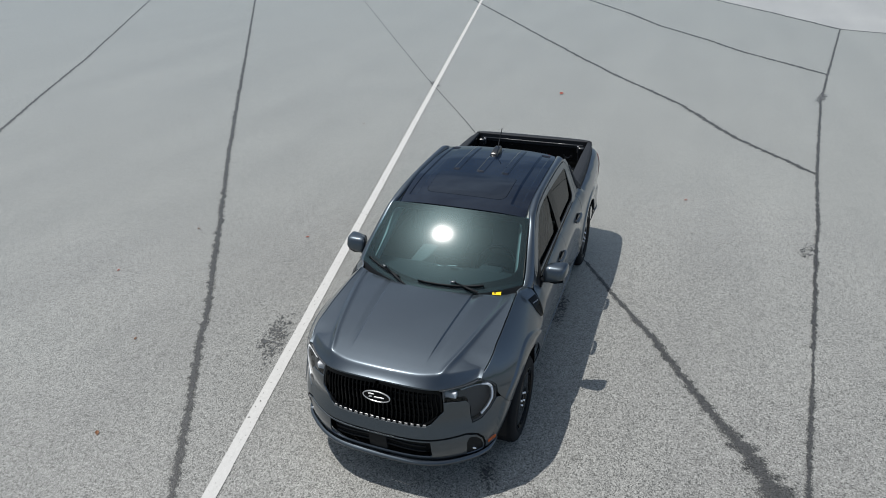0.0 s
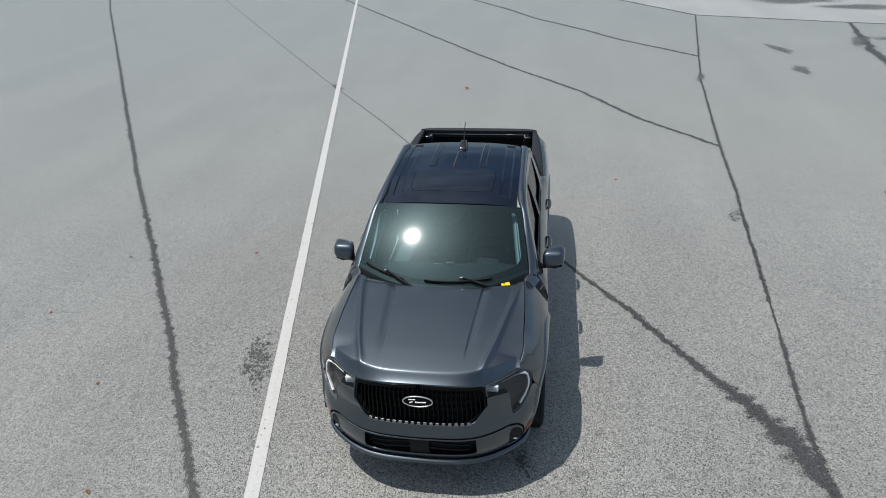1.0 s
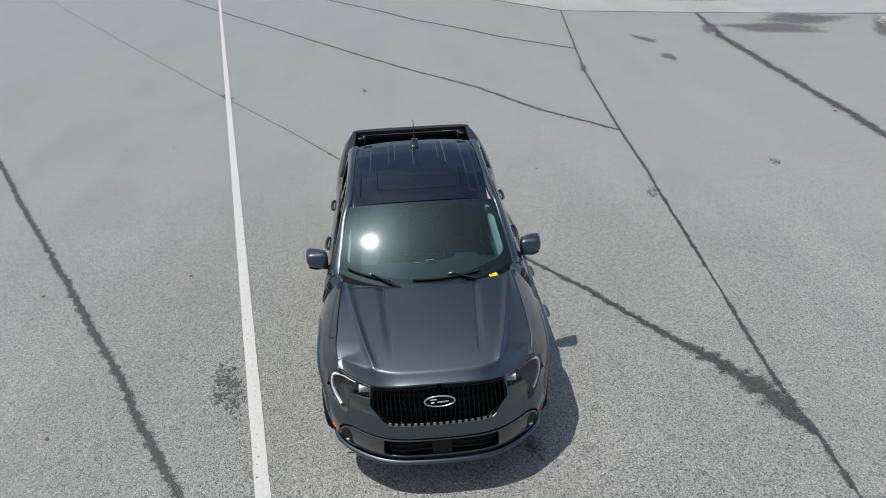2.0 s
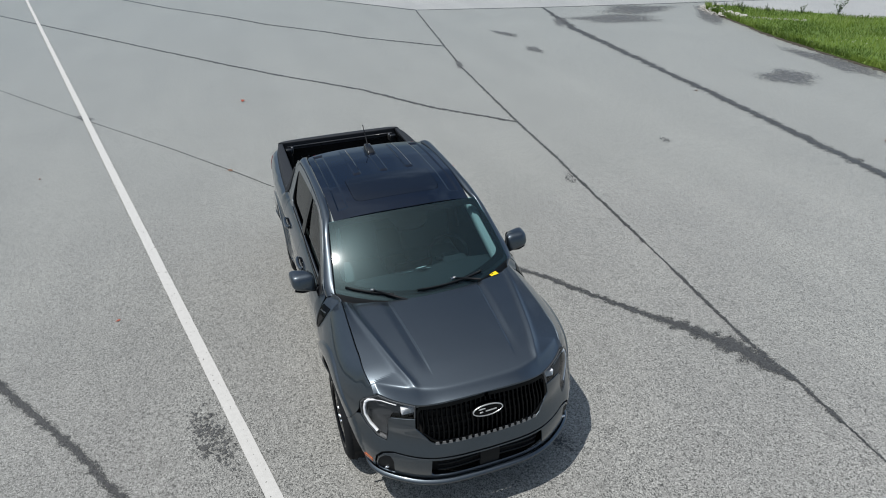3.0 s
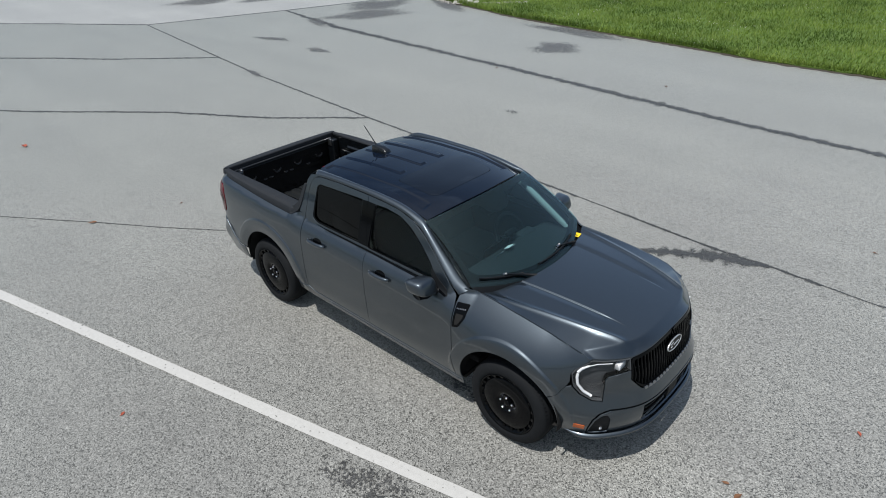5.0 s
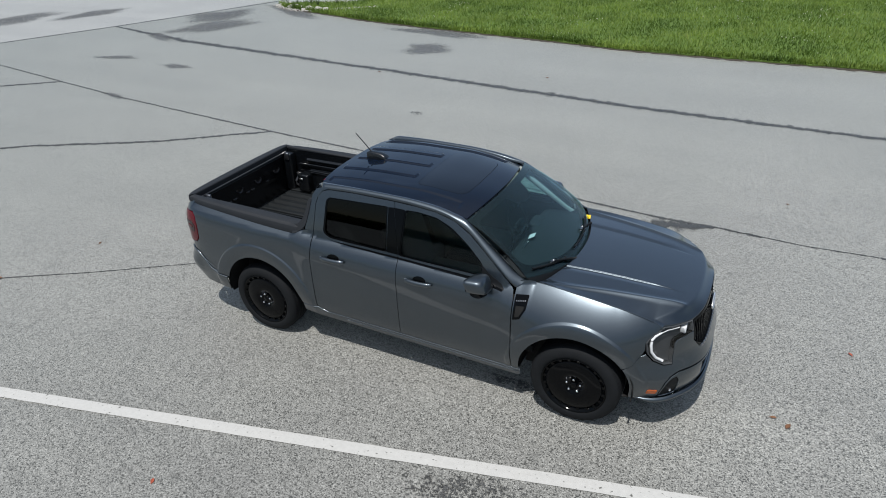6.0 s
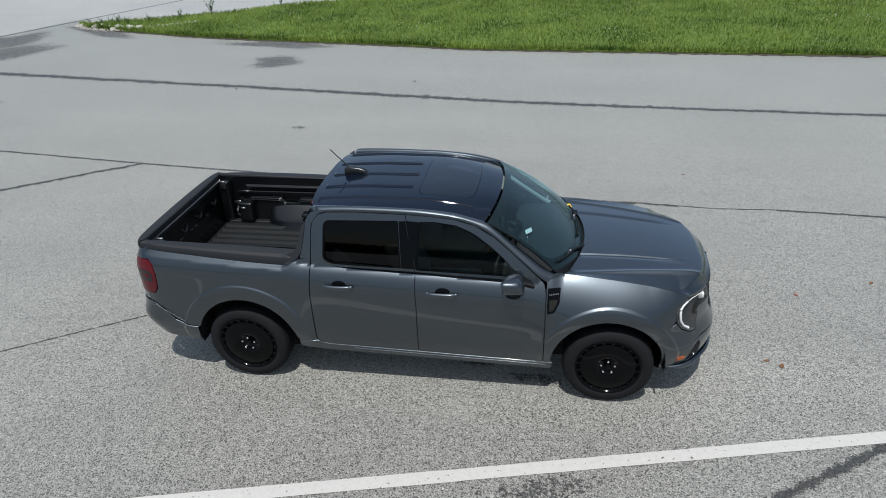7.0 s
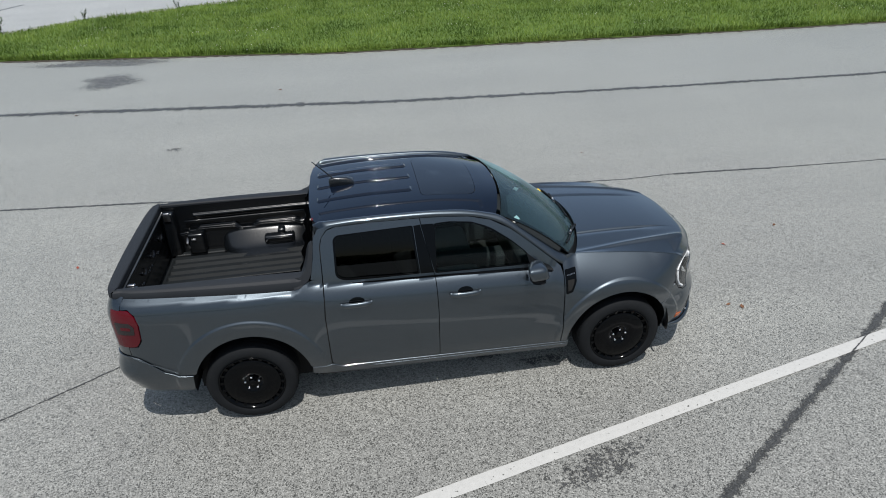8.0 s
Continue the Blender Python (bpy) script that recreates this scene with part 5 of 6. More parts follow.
def hood_sheet():
    """The bonnet as a net whose lines follow its ridges and grooves, with folded edges."""
    halves = [0, 0.10, 0.2, 0.3, 0.36, 0.385, 0.398, 0.404, 0.409, 0.413, 0.417, 0.422, 0.43, 0.445, 0.46, 0.475, 0.50, 0.55, 0.6, 0.64, 0.67, 0.685, 0.695, 0.705, 0.715, 0.725, 0.74, 0.76, 0.78, 0.80, 0.825, 0.85, 0.875, 0.90, 0.925, 0.95, 0.97, 0.985, 1.0]
    ps = [-p for p in halves[:0:-1]] + halves
    bs = list(np.linspace(0, 0.86, 60)) + list(np.linspace(0.868, 1.0, 60))
    net = np.zeros((len(bs), len(ps), 2))
    for i, b in enumerate(bs):
        for j, p in enumerate(ps):
            q, sg, x = abs(p), (1 if p >= 0 else -1), 1.2 + 1.0 * b
            for _ in range(6):
                y = float(np.interp(q, [0, 0.415, 0.70, 1.0], [0, GROOVE(x), RIDGE(x), SIDE_Y(min(max(x, 1.165), 2.118)) - gap]))
                x0 = 1.152 + 0.182 * (1 - (y / 0.712) ** 2)
                x = x0 + (float(LIP_X(y)) - 0.002 - x0) * b
            net[i, j] = x, sg * y
    flat = net.reshape(-1, 2)
    e = 3e-4
    at = lambda dx, dy: np.array(bonnet(flat[:, 0] + dx, flat[:, 1] + dy)).T
    v = at(0, 0)
    nrm = np.cross(at(e, 0) - at(-e, 0), at(0, e) - at(0, -e))
    nrm /= np.linalg.norm(nrm, axis=1)[:, None]
    n_i, n_j = len(bs), len(ps)
    faces = [(i * n_j + j, (i + 1) * n_j + j, (i + 1) * n_j + j + 1, i * n_j + j + 1) for i in range(n_i - 1) for j in range(n_j - 1)]
    ring = [j for j in range(n_j)] + [i * n_j + n_j - 1 for i in range(1, n_i)] + [(n_i - 1) * n_j + j for j in range(n_j - 2, -1, -1)] + [i * n_j for i in range(n_i - 2, 0, -1)]
    verts, normals = list(v), list(nrm)
    for a, b in zip(ring, ring[1:] + ring[:1]):
        s0 = len(verts)
        quad = [v[a], v[b], v[b] - (0, 0, 0.022), v[a] - (0, 0, 0.022)]
        side = np.cross(quad[1] - quad[0], quad[3] - quad[0])
        side /= np.linalg.norm(side) + 1e-9
        if np.dot(side[:2], v[a][:2] - (1.8, 0)) < 0:
            side = -side
        verts += quad
        normals += [side * 0.6 + nrm[a] * 0.4, side * 0.6 + nrm[b] * 0.4, side, side]
        faces.append((s0, s0 + 1, s0 + 2, s0 + 3))
    return verts, faces, normals


part("hood", hood_sheet(), GREY_PAINT, truck, "long grey hood with two raised ridges")
part("engine_cover", panel([(x * 0.97 + 0.03, y * 0.97) for x, y in hood_outline], lambda x, y: (x, y, bonnet(x, y)[2] - 0.06), step=0.08, depth=0), CAVITY, truck)

# ---- windscreen and scuttle ----
def screen(s, v):
    s, v = np.asarray(s, float), np.asarray(v, float)
    q = np.abs(s) ** 2.2
    bx, by, bz = 1.318 - 0.235 * q, s * 0.735, 1.098 + 0.062 * q
    tx, ty, tz = 0.632 - 0.092 * q, s * 0.650, 1.566 - 0.052 * q
    bow = 0.03 * 4 * v * (1 - v)
    return bx + (tx - bx) * v + bow * 0.5, by + (ty - by) * v, bz + (tz - bz) * v + bow * 0.86


screen_line = [(-1, 0.0), (1, 0.0), (1, 1), (-1, 1)]
clear = rounded([(-0.935, 0.17), (0.935, 0.17), (0.925, 0.905), (0.27, 0.925), (0.20, 0.80), (0.07, 0.745), (-0.07, 0.745), (-0.20, 0.80), (-0.27, 0.925), (-0.925, 0.905)], [0.12, 0.12, 0.09, 0.03, 0.05, 0.03, 0.03, 0.05, 0.03, 0.09])


def bowed(line):
    return [(s, v - 0.075 * (1 - s * s) * (v < 0.5)) for s, v in dense(line, 0.05)]


windscreen = part("windscreen", panel(screen_line, screen, step=0.03, depth=0), WINDSCREEN, truck, "tinted windscreen with black border")
windscreen.visible_shadow = False
part("glass_border", panel(screen_line, lambda s, v: tuple(c - d for c, d in zip(screen(s, v), (0.005, 0, 0.009))), [bowed(clear)], step=0.03, depth=0), FRIT, windscreen)
cam_y = [(-0.17, 0.79), (0.17, 0.79), (0.21, 0.93), (-0.21, 0.93)]
part("sensor_housing", panel(rounded(cam_y, 0.03), lambda s, v: tuple(c - d for c, d in zip(screen(s, v), (0.015, 0, 0.03))), step=0.04, depth=0.05), MATT_BLACK, windscreen, "black sensor housing behind the glass")
part("sensor_window", panel([(-0.05, 0.815), (0.05, 0.815), (0.02, 0.855), (-0.02, 0.855)], lambda s, v: tuple(c - d for c, d in zip(screen(s, v), (0.008, 0, 0.016))), step=0.04, depth=0), GREY_METAL, windscreen)
scuttle_rows = []
for t in np.linspace(-1, 1, 41):
    y = t * 0.712
    hx = 1.155 + 0.185 * (1 - t * t)
    g = [float(c) for c in screen(t, 0.03)]
    b = [float(c) for c in bonnet(np.array(hx), np.array(y))]
    scuttle_rows.append([[b[0] + 0.03, y, b[2] - 0.045], [b[0] - 0.012, y, b[2] - 0.035], [b[0] * 0.5 + g[0] * 0.5, y, g[2] * 0.5 + b[2] * 0.5 - 0.03], [g[0] + 0.012, g[1], g[2] - 0.02], [g[0] - 0.02, g[1], g[2] + 0.004]])
part("scuttle", grid_surface(scuttle_rows), MATT_BLACK, truck, "black plastic scuttle panel")


def wiper(s0, v0, s1, v1, s2, v2):
    """Blade from the first to the second place on the glass, its arm from a third place on the scuttle."""
    lift = np.array((0.012, 0, 0.022))
    a, b, c = (np.array([float(k) for k in screen(s, v)]) for s, v in ((s0, v0), (s1, v1), (s2, v2)))
    blade = part("wiper", tube([tuple(np.array([float(k) for k in screen(s0 + (s1 - s0) * t, v0 + (v1 - v0) * t)]) + lift * 0.6) for t in np.linspace(0, 1, 10)], 0.008, 8, 1.3), MATT_BLACK, truck, "black windscreen wiper")
    m = (a * 0.45 + b * 0.55) + lift
    part("wiper_arm", tube([tuple(c + lift), tuple((c + m) / 2 + lift * 0.8), tuple(m + lift * 0.3)], [0.012, 0.010, 0.007], 8), MATT_BLACK, blade)
    part("wiper_joint", tube([tuple(m + lift * 0.2 + (b - a) * -0.04), tuple(m + lift * 0.5 + (b - a) * 0.04)], 0.011, 8), GREY_METAL, blade)


wiper(-0.90, 0.085, -0.42, 0.055, -0.30, -0.015)
wiper(-0.17, 0.075, 0.60, 0.07, 0.55, -0.01)

# ---- roof ----
ROOF_Z = soft([-1.0, -0.9, -0.7, -0.4, 0.0, 0.3, 0.48, 0.60, 0.64], [1.590, 1.604, 1.624, 1.637, 1.637, 1.619, 1.596, 1.573, 1.565])
ROOF_DROP = soft([-1.0, -0.5, 0.0, 0.3, 0.55], [0.028, 0.032, 0.040, 0.055, 0.07])


def rib(x, y, yc, w, x0, x1):
    return smooth_step(w / 2 + 0.006, w / 2 - 0.003, np.abs(np.abs(y) - yc)) * smooth_step(x0 - 0.012, x0, x) * smooth_step(x1 + 0.012, x1 - 0.006, x)


def roof(x, y):
    a = np.abs(y)
    z = ROOF_Z(x + 0.10 * (a / 0.6) ** 2.2 * smooth_step(0.0, 0.5, x)) - ROOF_DROP(x) * (a / 0.6) ** 2.6
    z = z + 0.013 * (rib(x, y, 0.25, 0.062, -0.86, -0.115) + rib(x, y, 0.0, 0.062, -0.86, -0.105))
    z = z - 0.013 * smooth_step(0.45, 0.460, a) * smooth_step(0.545, 0.535, a) * smooth_step(-0.86, -0.84, x) * smooth_step(0.43, 0.40, x)
    return x, y, z


front_roof = [(0.615 - 0.098 * abs(y / 0.60) ** 2.2, y) for y in np.linspace(-0.602, 0.602, 31)]
roof_line = front_roof + [(0.3, 0.604), (0.0, 0.607), (-0.5, 0.607), (-0.82, 0.602), (-0.885, 0.58), (-0.915, 0.5), (-0.935, 0.3), (-0.94, 0.0), (-0.935, -0.3), (-0.915, -0.5), (-0.885, -0.58), (-0.82, -0.602), (-0.5, -0.607), (0.0, -0.607), (0.3, -0.604)]
sun_line = rounded([(-0.045, -0.392), (0.40, -0.385), (0.425, -0.2), (0.43, 0.0), (0.425, 0.2), (0.40, 0.385), (-0.045, 0.392)], [0.06, 0.09, 0.2, 0.2, 0.2, 0.09, 0.06])
big = part("roof", panel(roof_line, roof, [sun_line], step=0.009, depth=0.015), BLACK_PAINT, truck, "gloss black roof with raised ribs")
small = [(0.19 + (x - 0.19) * 0.985, y * 0.99) for x, y in sun_line]
part("sunroof", panel(small, lambda x, y: (x, y, roof(x, y)[2] + 0.0015), step=0.03, depth=0.015), SUNROOF, big, "flush black glass sunroof")
part("roof_gap", panel(sun_line, lambda x, y: (x, y, roof(x, y)[2] - 0.012), step=0.06, depth=0), CAVITY, big)

# roof rail and windscreen pillar as one bent band
LOW = [(-0.86, 1.50), (-0.805, 1.571), (-0.742, 1.589), (-0.5, 1.594), (-0.1, 1.587), (0.1, 1.576), (0.28, 1.560), (0.45, 1.519), (0.60, 1.439), (0.74, 1.329), (0.87, 1.219), (0.955, 1.149), (1.012, 1.098)]
HIGH = [(-0.905, 0.60, 1.575), (-0.86, 0.606, 1.596), (-0.80, 0.612, 1.602), (-0.5, 0.616, 1.607), (-0.1, 0.616, 1.602), (0.1, 0.613, 1.592), (0.28, 0.610, 1.570), (0.44, 0.622, 1.538), (0.545, 0.651, 1.510), (0.72, 0.680, 1.386), (0.88, 0.706, 1.268), (0.985, 0.724, 1.190), (1.075, 0.738, 1.140)]
cl = np.linspace(0, 1, len(LOW))
lowf = [spline(cl, [float(skin(ux(x), z)[k]) for x, z in LOW]) for k in range(3)]
highf = [spline(cl, [p[k] for p in HIGH]) for k in range(3)]
rows = []
for t in np.linspace(0, 1, 90):
    a, b = np.array([f(t) for f in lowf]), np.array([f(t) for f in highf])
    run = np.array([f(min(t + 0.01, 1)) - f(max(t - 0.01, 0)) for f in lowf])
    nn = np.cross(run, b - a)
    nn = nn / (np.linalg.norm(nn) + 1e-9)
    if nn[1] < 0:
        nn = -nn
    row = [a - nn * 0.015]
    for s in np.linspace(0, 1, 9):
        row.append(a + (b - a) * s + nn * 0.015 * float(smooth_step(0.0, 0.14, t)) * math.sin(math.pi * min(1, 0.06 + s * 0.94)) ** 0.8)
    row.append(b - nn * 0.015 - np.array((0, 0.0, 0.008)))
    rows.append(row)
both("roof_rail", grid_surface(np.array(rows)), GREY_PAINT)
inner_rows = []
for t in np.linspace(0.2, 0.98, 50):
    a, b = np.array([f(t) for f in lowf]), np.array([f(t) for f in highf])
    w = float(smooth_step(0.15, 0.45, a[0]))
    inner_rows.append([a - (0, 0.03, 0.02), a - (0.02 * w, 0.06 + 0.05 * w, 0.02), b - (0.035 * w, 0.05 + 0.045 * w, 0.05 + 0.012 * w), b - (0.004, 0.02 + 0.04 * w, 0.052)])
both("pillar_trim", grid_surface(np.array(inner_rows)), HEADLINER)

# aerial
fin = prism([(-0.765, 1.606), (-0.565, 1.616), (-0.558, 1.640), (-0.575, 1.664), (-0.62, 1.682), (-0.72, 1.692), (-0.768, 1.684)], "y", -0.042, 0.042, 0.014, 3)
for v in fin.verts:
    v.co.y *= 1 - 0.3 * max(0, (v.co.z - 1.63) / 0.065)
aerial = part("aerial", fin, BED_BLACK, truck, "black roof fin with a thin mast")
part("mast", tube([(-0.715, 0, 1.665), (-0.79, 0, 1.745), (-0.885, 0, 1.842)], [0.006, 0.0045, 0.004], 8), MATT_BLACK, aerial)

# ---- cab back ----
back_rows = []
for z in np.linspace(1.02, 1.575, 12):
    x = float(np.interp(z, [1.0, 1.22, 1.36, 1.52, 1.60], [-0.985, -0.975, -0.945, -0.918, -0.895]))
    yy = float(skin(ux(-0.93), z)[1]) - 0.003 if z > 1.2 else 0.84
    ex = float(np.interp(z, [1.0, 1.222, 1.36, 1.52, 1.605], [-0.965, -0.958, -0.926, -0.903, -0.872]))
    back_rows.append([[x + (ex - x) * abs(t) ** 6, yy * t, z] for t in np.linspace(1, -1, 31)])
part("cab_back", grid_surface(back_rows), GREY_PAINT, truck)
bw = []
for z in (1.27, 1.35, 1.44, 1.53):
    x = float(np.interp(z, [1.0, 1.22, 1.36, 1.52, 1.60], [-0.985, -0.975, -0.945, -0.918, -0.895])) - 0.006
    bw.append([[x, 0.58 * t, z] for t in np.linspace(1, -1, 11)])
part("rear_window", grid_surface(bw), GLOSS_BLACK, truck, "dark rear cab window")
part("brake_lamp", block((-0.93, -0.14, 1.572), (-0.905, 0.14, 1.592), 0.005), RED_LENS, truck, "red high brake lamp")
for sg in (1, -1):
    part("brake_lamp_cap", block((-0.915, sg * 0.50 - 0.03, 1.565), (-0.895, sg * 0.50 + 0.03, 1.585), 0.006), RED_LENS, truck)

# ---- mirrors ----
def mirror_parts():
    bm = bmesh.new()
    bmesh.ops.create_cube(bm, size=2)
    bmesh.ops.subdivide_edges(bm, edges=bm.edges[:], cuts=7, use_grid_fill=True)
    for v in bm.verts:
        p = v.co
        n = (abs(p.x) ** 4 + abs(p.y) ** 4 + abs(p.z) ** 4) ** 0.25
        p /= n
        x, y, z = p
        v.co = (0.772 + 0.072 * x - 0.03 * y * (x < 0) - 0.02 * z, 0.950 + 0.094 * y - 0.012 * x, 1.148 + (0.066 - 0.010 * y) * z + 0.012 * y)
    v = [tuple(q.co) for q in bm.verts]
    f = [tuple(q.index for q in fc.verts) for fc in bm.faces]
    bm.free()
    cap = (v, f)
    arm = tube([(0.82, 0.800, 1.085), (0.815, 0.865, 1.075), (0.785, 0.93, 1.072)], [0.034, 0.026, 0.03], 10, 0.6)
    foot = tube([(0.775, 0.865, 1.084), (0.775, 0.90, 1.080), (0.775, 0.955, 1.078), (0.765, 1.015, 1.084)], [0.040, 0.060, 0.066, 0.05], 14, 0.42)
    glassy = panel(rounded([(0.875, 1.085), (1.025, 1.09), (1.025, 1.198), (0.88, 1.195)], 0.02), lambda y, z: (0.698 - 0.15 * (y - 0.95) + 0 * z, y, z), step=0.05, depth=0)
    for m in (lambda g: g, mirrored):
        mir = part("wing_mirror", m(cap), GREY_PAINT, truck, "grey wing mirror on a black arm")
        part("mirror_arm", m(arm), MATT_BLACK, mir)
        part("mirror_foot", m(foot), MATT_BLACK, mir)
        part("mirror_glass", m(glassy), CHROME, mir, "mirror glass")


mirror_parts()

# ---- load bed ----
bed = part("bed_floor", panel([(-2.38, -0.68), (-1.0, -0.68), (-1.0, 0.68), (-2.38, 0.68)], lambda x, y: (x, y, 0.754 + 0.040 * smooth_step(-0.10, 0.10, np.cos(y * 2 * math.pi / 0.105) + 0.15) * smooth_step(-2.34, -2.30, x) * smooth_step(-1.05, -1.09, x)), step=0.0125, depth=0), BED_FLOOR, truck, "ribbed black bed floor")


def bed_wall(x, z):
    """Inner wall of the left bed side: rails, a stepped ledge and a bulge over the wheel."""
    y = 0.705 + 0 * x
    y = y - 0.022 * smooth_step(1.128, 1.136, z) * smooth_step(1.160, 1.152, z) * smooth_step(-2.10, -2.09, x)
    ledge = 1.026 - 0.043 * smooth_step(-1.74, -1.68, x) + 0.043 * smooth_step(-1.56, -1.51, x) - 0.034 * smooth_step(-2.05, -2.1, x) - 0.032 * smooth_step(-1.17, -1.12, x)
    y = y - 0.035 * smooth_step(ledge + 0.006, ledge - 0.006, z) * smooth_step(-2.17, -2.15, x)
    return x, y, z


hump = []
hump_y = spline([0, 1, 2, 3, 4, 5], [0.0, 0.055, 0.085, 0.165, 0.195, 0.225])
hump_z = spline([0, 1, 2, 3, 4, 5], [0.222, 0.216, 0.198, 0.108, 0.06, 0.0])
for i in range(41):
    a = math.pi * i / 40
    ca = math.copysign(abs(math.cos(a)) ** 0.8, math.cos(a))
    ww = math.sin(a) ** 0.45
    hump.append([(-1.455 + 0.415 * ca, 0.705 - float(hump_y(k)) * ww, 0.765 + float(hump_z(k)) * ww ** 0.8) for k in np.linspace(5, 0, 21)])
hv, hf = grid_surface(np.array(hump))
both("wheel_hump", (hv, hf), BED_BLACK, bed, "rounded black wheel hump")
both("bed_wall", panel([(-2.38, 0.762), (-0.99, 0.762), (-0.99, 1.25), (-2.38, 1.25)], bed_wall, step=0.013, depth=0, flip=True), BED_BLACK, bed)
fw = panel([(-0.70, 0.762), (0.70, 0.762), (0.70, 1.24), (-0.70, 1.24)], lambda y, z: (-1.03 + 0.012 * np.cos(y * 24) + 0 * z, y, z), step=0.03, depth=0)
part("bed_front_wall", fw, BED_BLACK, bed)
for sg in (1, -1):
    part("bed_post", block((-2.37, sg * 0.655 - 0.045, 0.77), (-2.25, sg * 0.655 + 0.045, 1.225), 0.02, 3), BED_BLACK, bed, "black corner post")
    part("bed_latch", block((-2.335, sg * 0.612 - 0.014, 1.150), (-2.275, sg * 0.612 + 0.014, 1.236), 0.008), GREY_METAL, bed, "metal tailgate striker")
    part("cubby_box", block((-2.17, sg * 0.63 - 0.055, 0.80), (-2.02, sg * 0.63 + 0.055, 1.005), 0.02, 3), BED_BLACK, bed, "black storage cubby lid")
    part("cubby_label", block((-2.13, sg * 0.571 - 0.002, 0.945), (-2.09, sg * 0.571 + 0.002, 0.965), 0), SILVER_TEXT, bed, "small pale label")
    part("tie_hook", tube([(-2.165, sg * 0.60, 0.86), (-2.165, sg * 0.55, 0.90), (-2.165, sg * 0.55, 0.94), (-2.165, sg * 0.60, 0.98)], 0.012, 8), GREY_METAL, bed, "metal tie-down hook")
    part("bed_pocket", block((-1.46, sg * 0.545 - 0.05, 0.86), (-1.18, sg * 0.545 + 0.05, 0.945), 0.022, 3), BED_BLACK, bed)
    part("bed_pocket_rim", tube([(-1.44, sg * 0.493, 0.90), (-1.42, sg * 0.493, 0.925), (-1.22, sg * 0.493, 0.925), (-1.195, sg * 0.493, 0.90), (-1.22, sg * 0.493, 0.872), (-1.42, sg * 0.493, 0.872), (-1.44, sg * 0.493, 0.90)], 0.007, 8), BED_BLACK, bed)
    part("bed_boss", block((-1.335, sg * 0.60 - 0.05, 0.93), (-1.265, sg * 0.60 + 0.05, 0.985), 0.02, 3), BED_BLACK, bed)
    part("bead", tube([(x, sg * 0.684, 1.098) for x in np.linspace(-2.18, -1.06, 8)], 0.009, 8), BED_BLACK, bed)
    zig = rounded([(-2.24, 0.98), (-2.09, 0.995), (-2.055, 1.032), (-1.73, 1.026), (-1.69, 0.985), (-1.56, 0.982), (-1.51, 1.024), (-1.17, 1.014), (-1.12, 0.985), (-1.05, 0.985)], [0, 0.02, 0.02, 0.02, 0.02, 0.02, 0.02, 0.02, 0.02, 0], 4)
    part("bead", tube([(x, sg * 0.668, z) for x, z in zig], 0.010, 8), BED_BLACK, bed)
    part("bead", tube([(x, sg * 0.663, z - 0.016) for x, z in zig], 0.006, 8), BED_BLACK, bed)

# tailgate
TG = lambda y, z: (-2.372 - 0.0 * y + 0.006 * smooth_step(0.015, 0.0, np.abs(z - 0.985)) + 0.006 * smooth_step(0.012, 0, np.abs(z - 1.195)), y, z)
tail = part("tailgate", panel([(-0.70, 0.762), (0.70, 0.762), (0.70, 1.25), (-0.70, 1.25)], TG, step=0.025, depth=0, flip=False), BED_BLACK, truck, "black inner face of the closed tailgate")
# embossed arcs, their pale colour standing in for mirrored sky
for yy in (-0.46, -0.13, 0.16, 0.47):
    pts = [(-2.362, yy + 0.045 * math.cos(a), 1.085 + 0.045 * math.sin(a)) for a in np.linspace(math.pi * 1.05, math.pi * 1.95, 9)]
    part("emboss", tube(pts, 0.009, 6), BED_GLINT, tail)
for yy in (-0.3, -0.22, -0.02, 0.06, 0.3):
    pts = [(-2.363, yy + 0.022 * math.cos(a), 1.01 + 0.01 * math.sin(a)) for a in np.linspace(math.pi * 1.05, math.pi * 1.95, 7)]
    part("emboss", tube(pts, 0.008, 6), BED_GLINT, tail)
tg_half = float(_cum[-1])


rf = []
for z in np.linspace(0.76, 1.255, 14):
    row = []
    for t in np.linspace(-1, 1, 31):
        u = tg_half - abs(t) * (tg_half - float(ux(-2.365)))
        p = [float(c) for c in skin(u, z)]
        row.append([p[0], p[1] * (1 if t > 0 else -1), p[2]])
    rf.append(row)
part("tailgate_skin", grid_surface(rf), GREY_PAINT, tail, "grey outer tailgate skin")

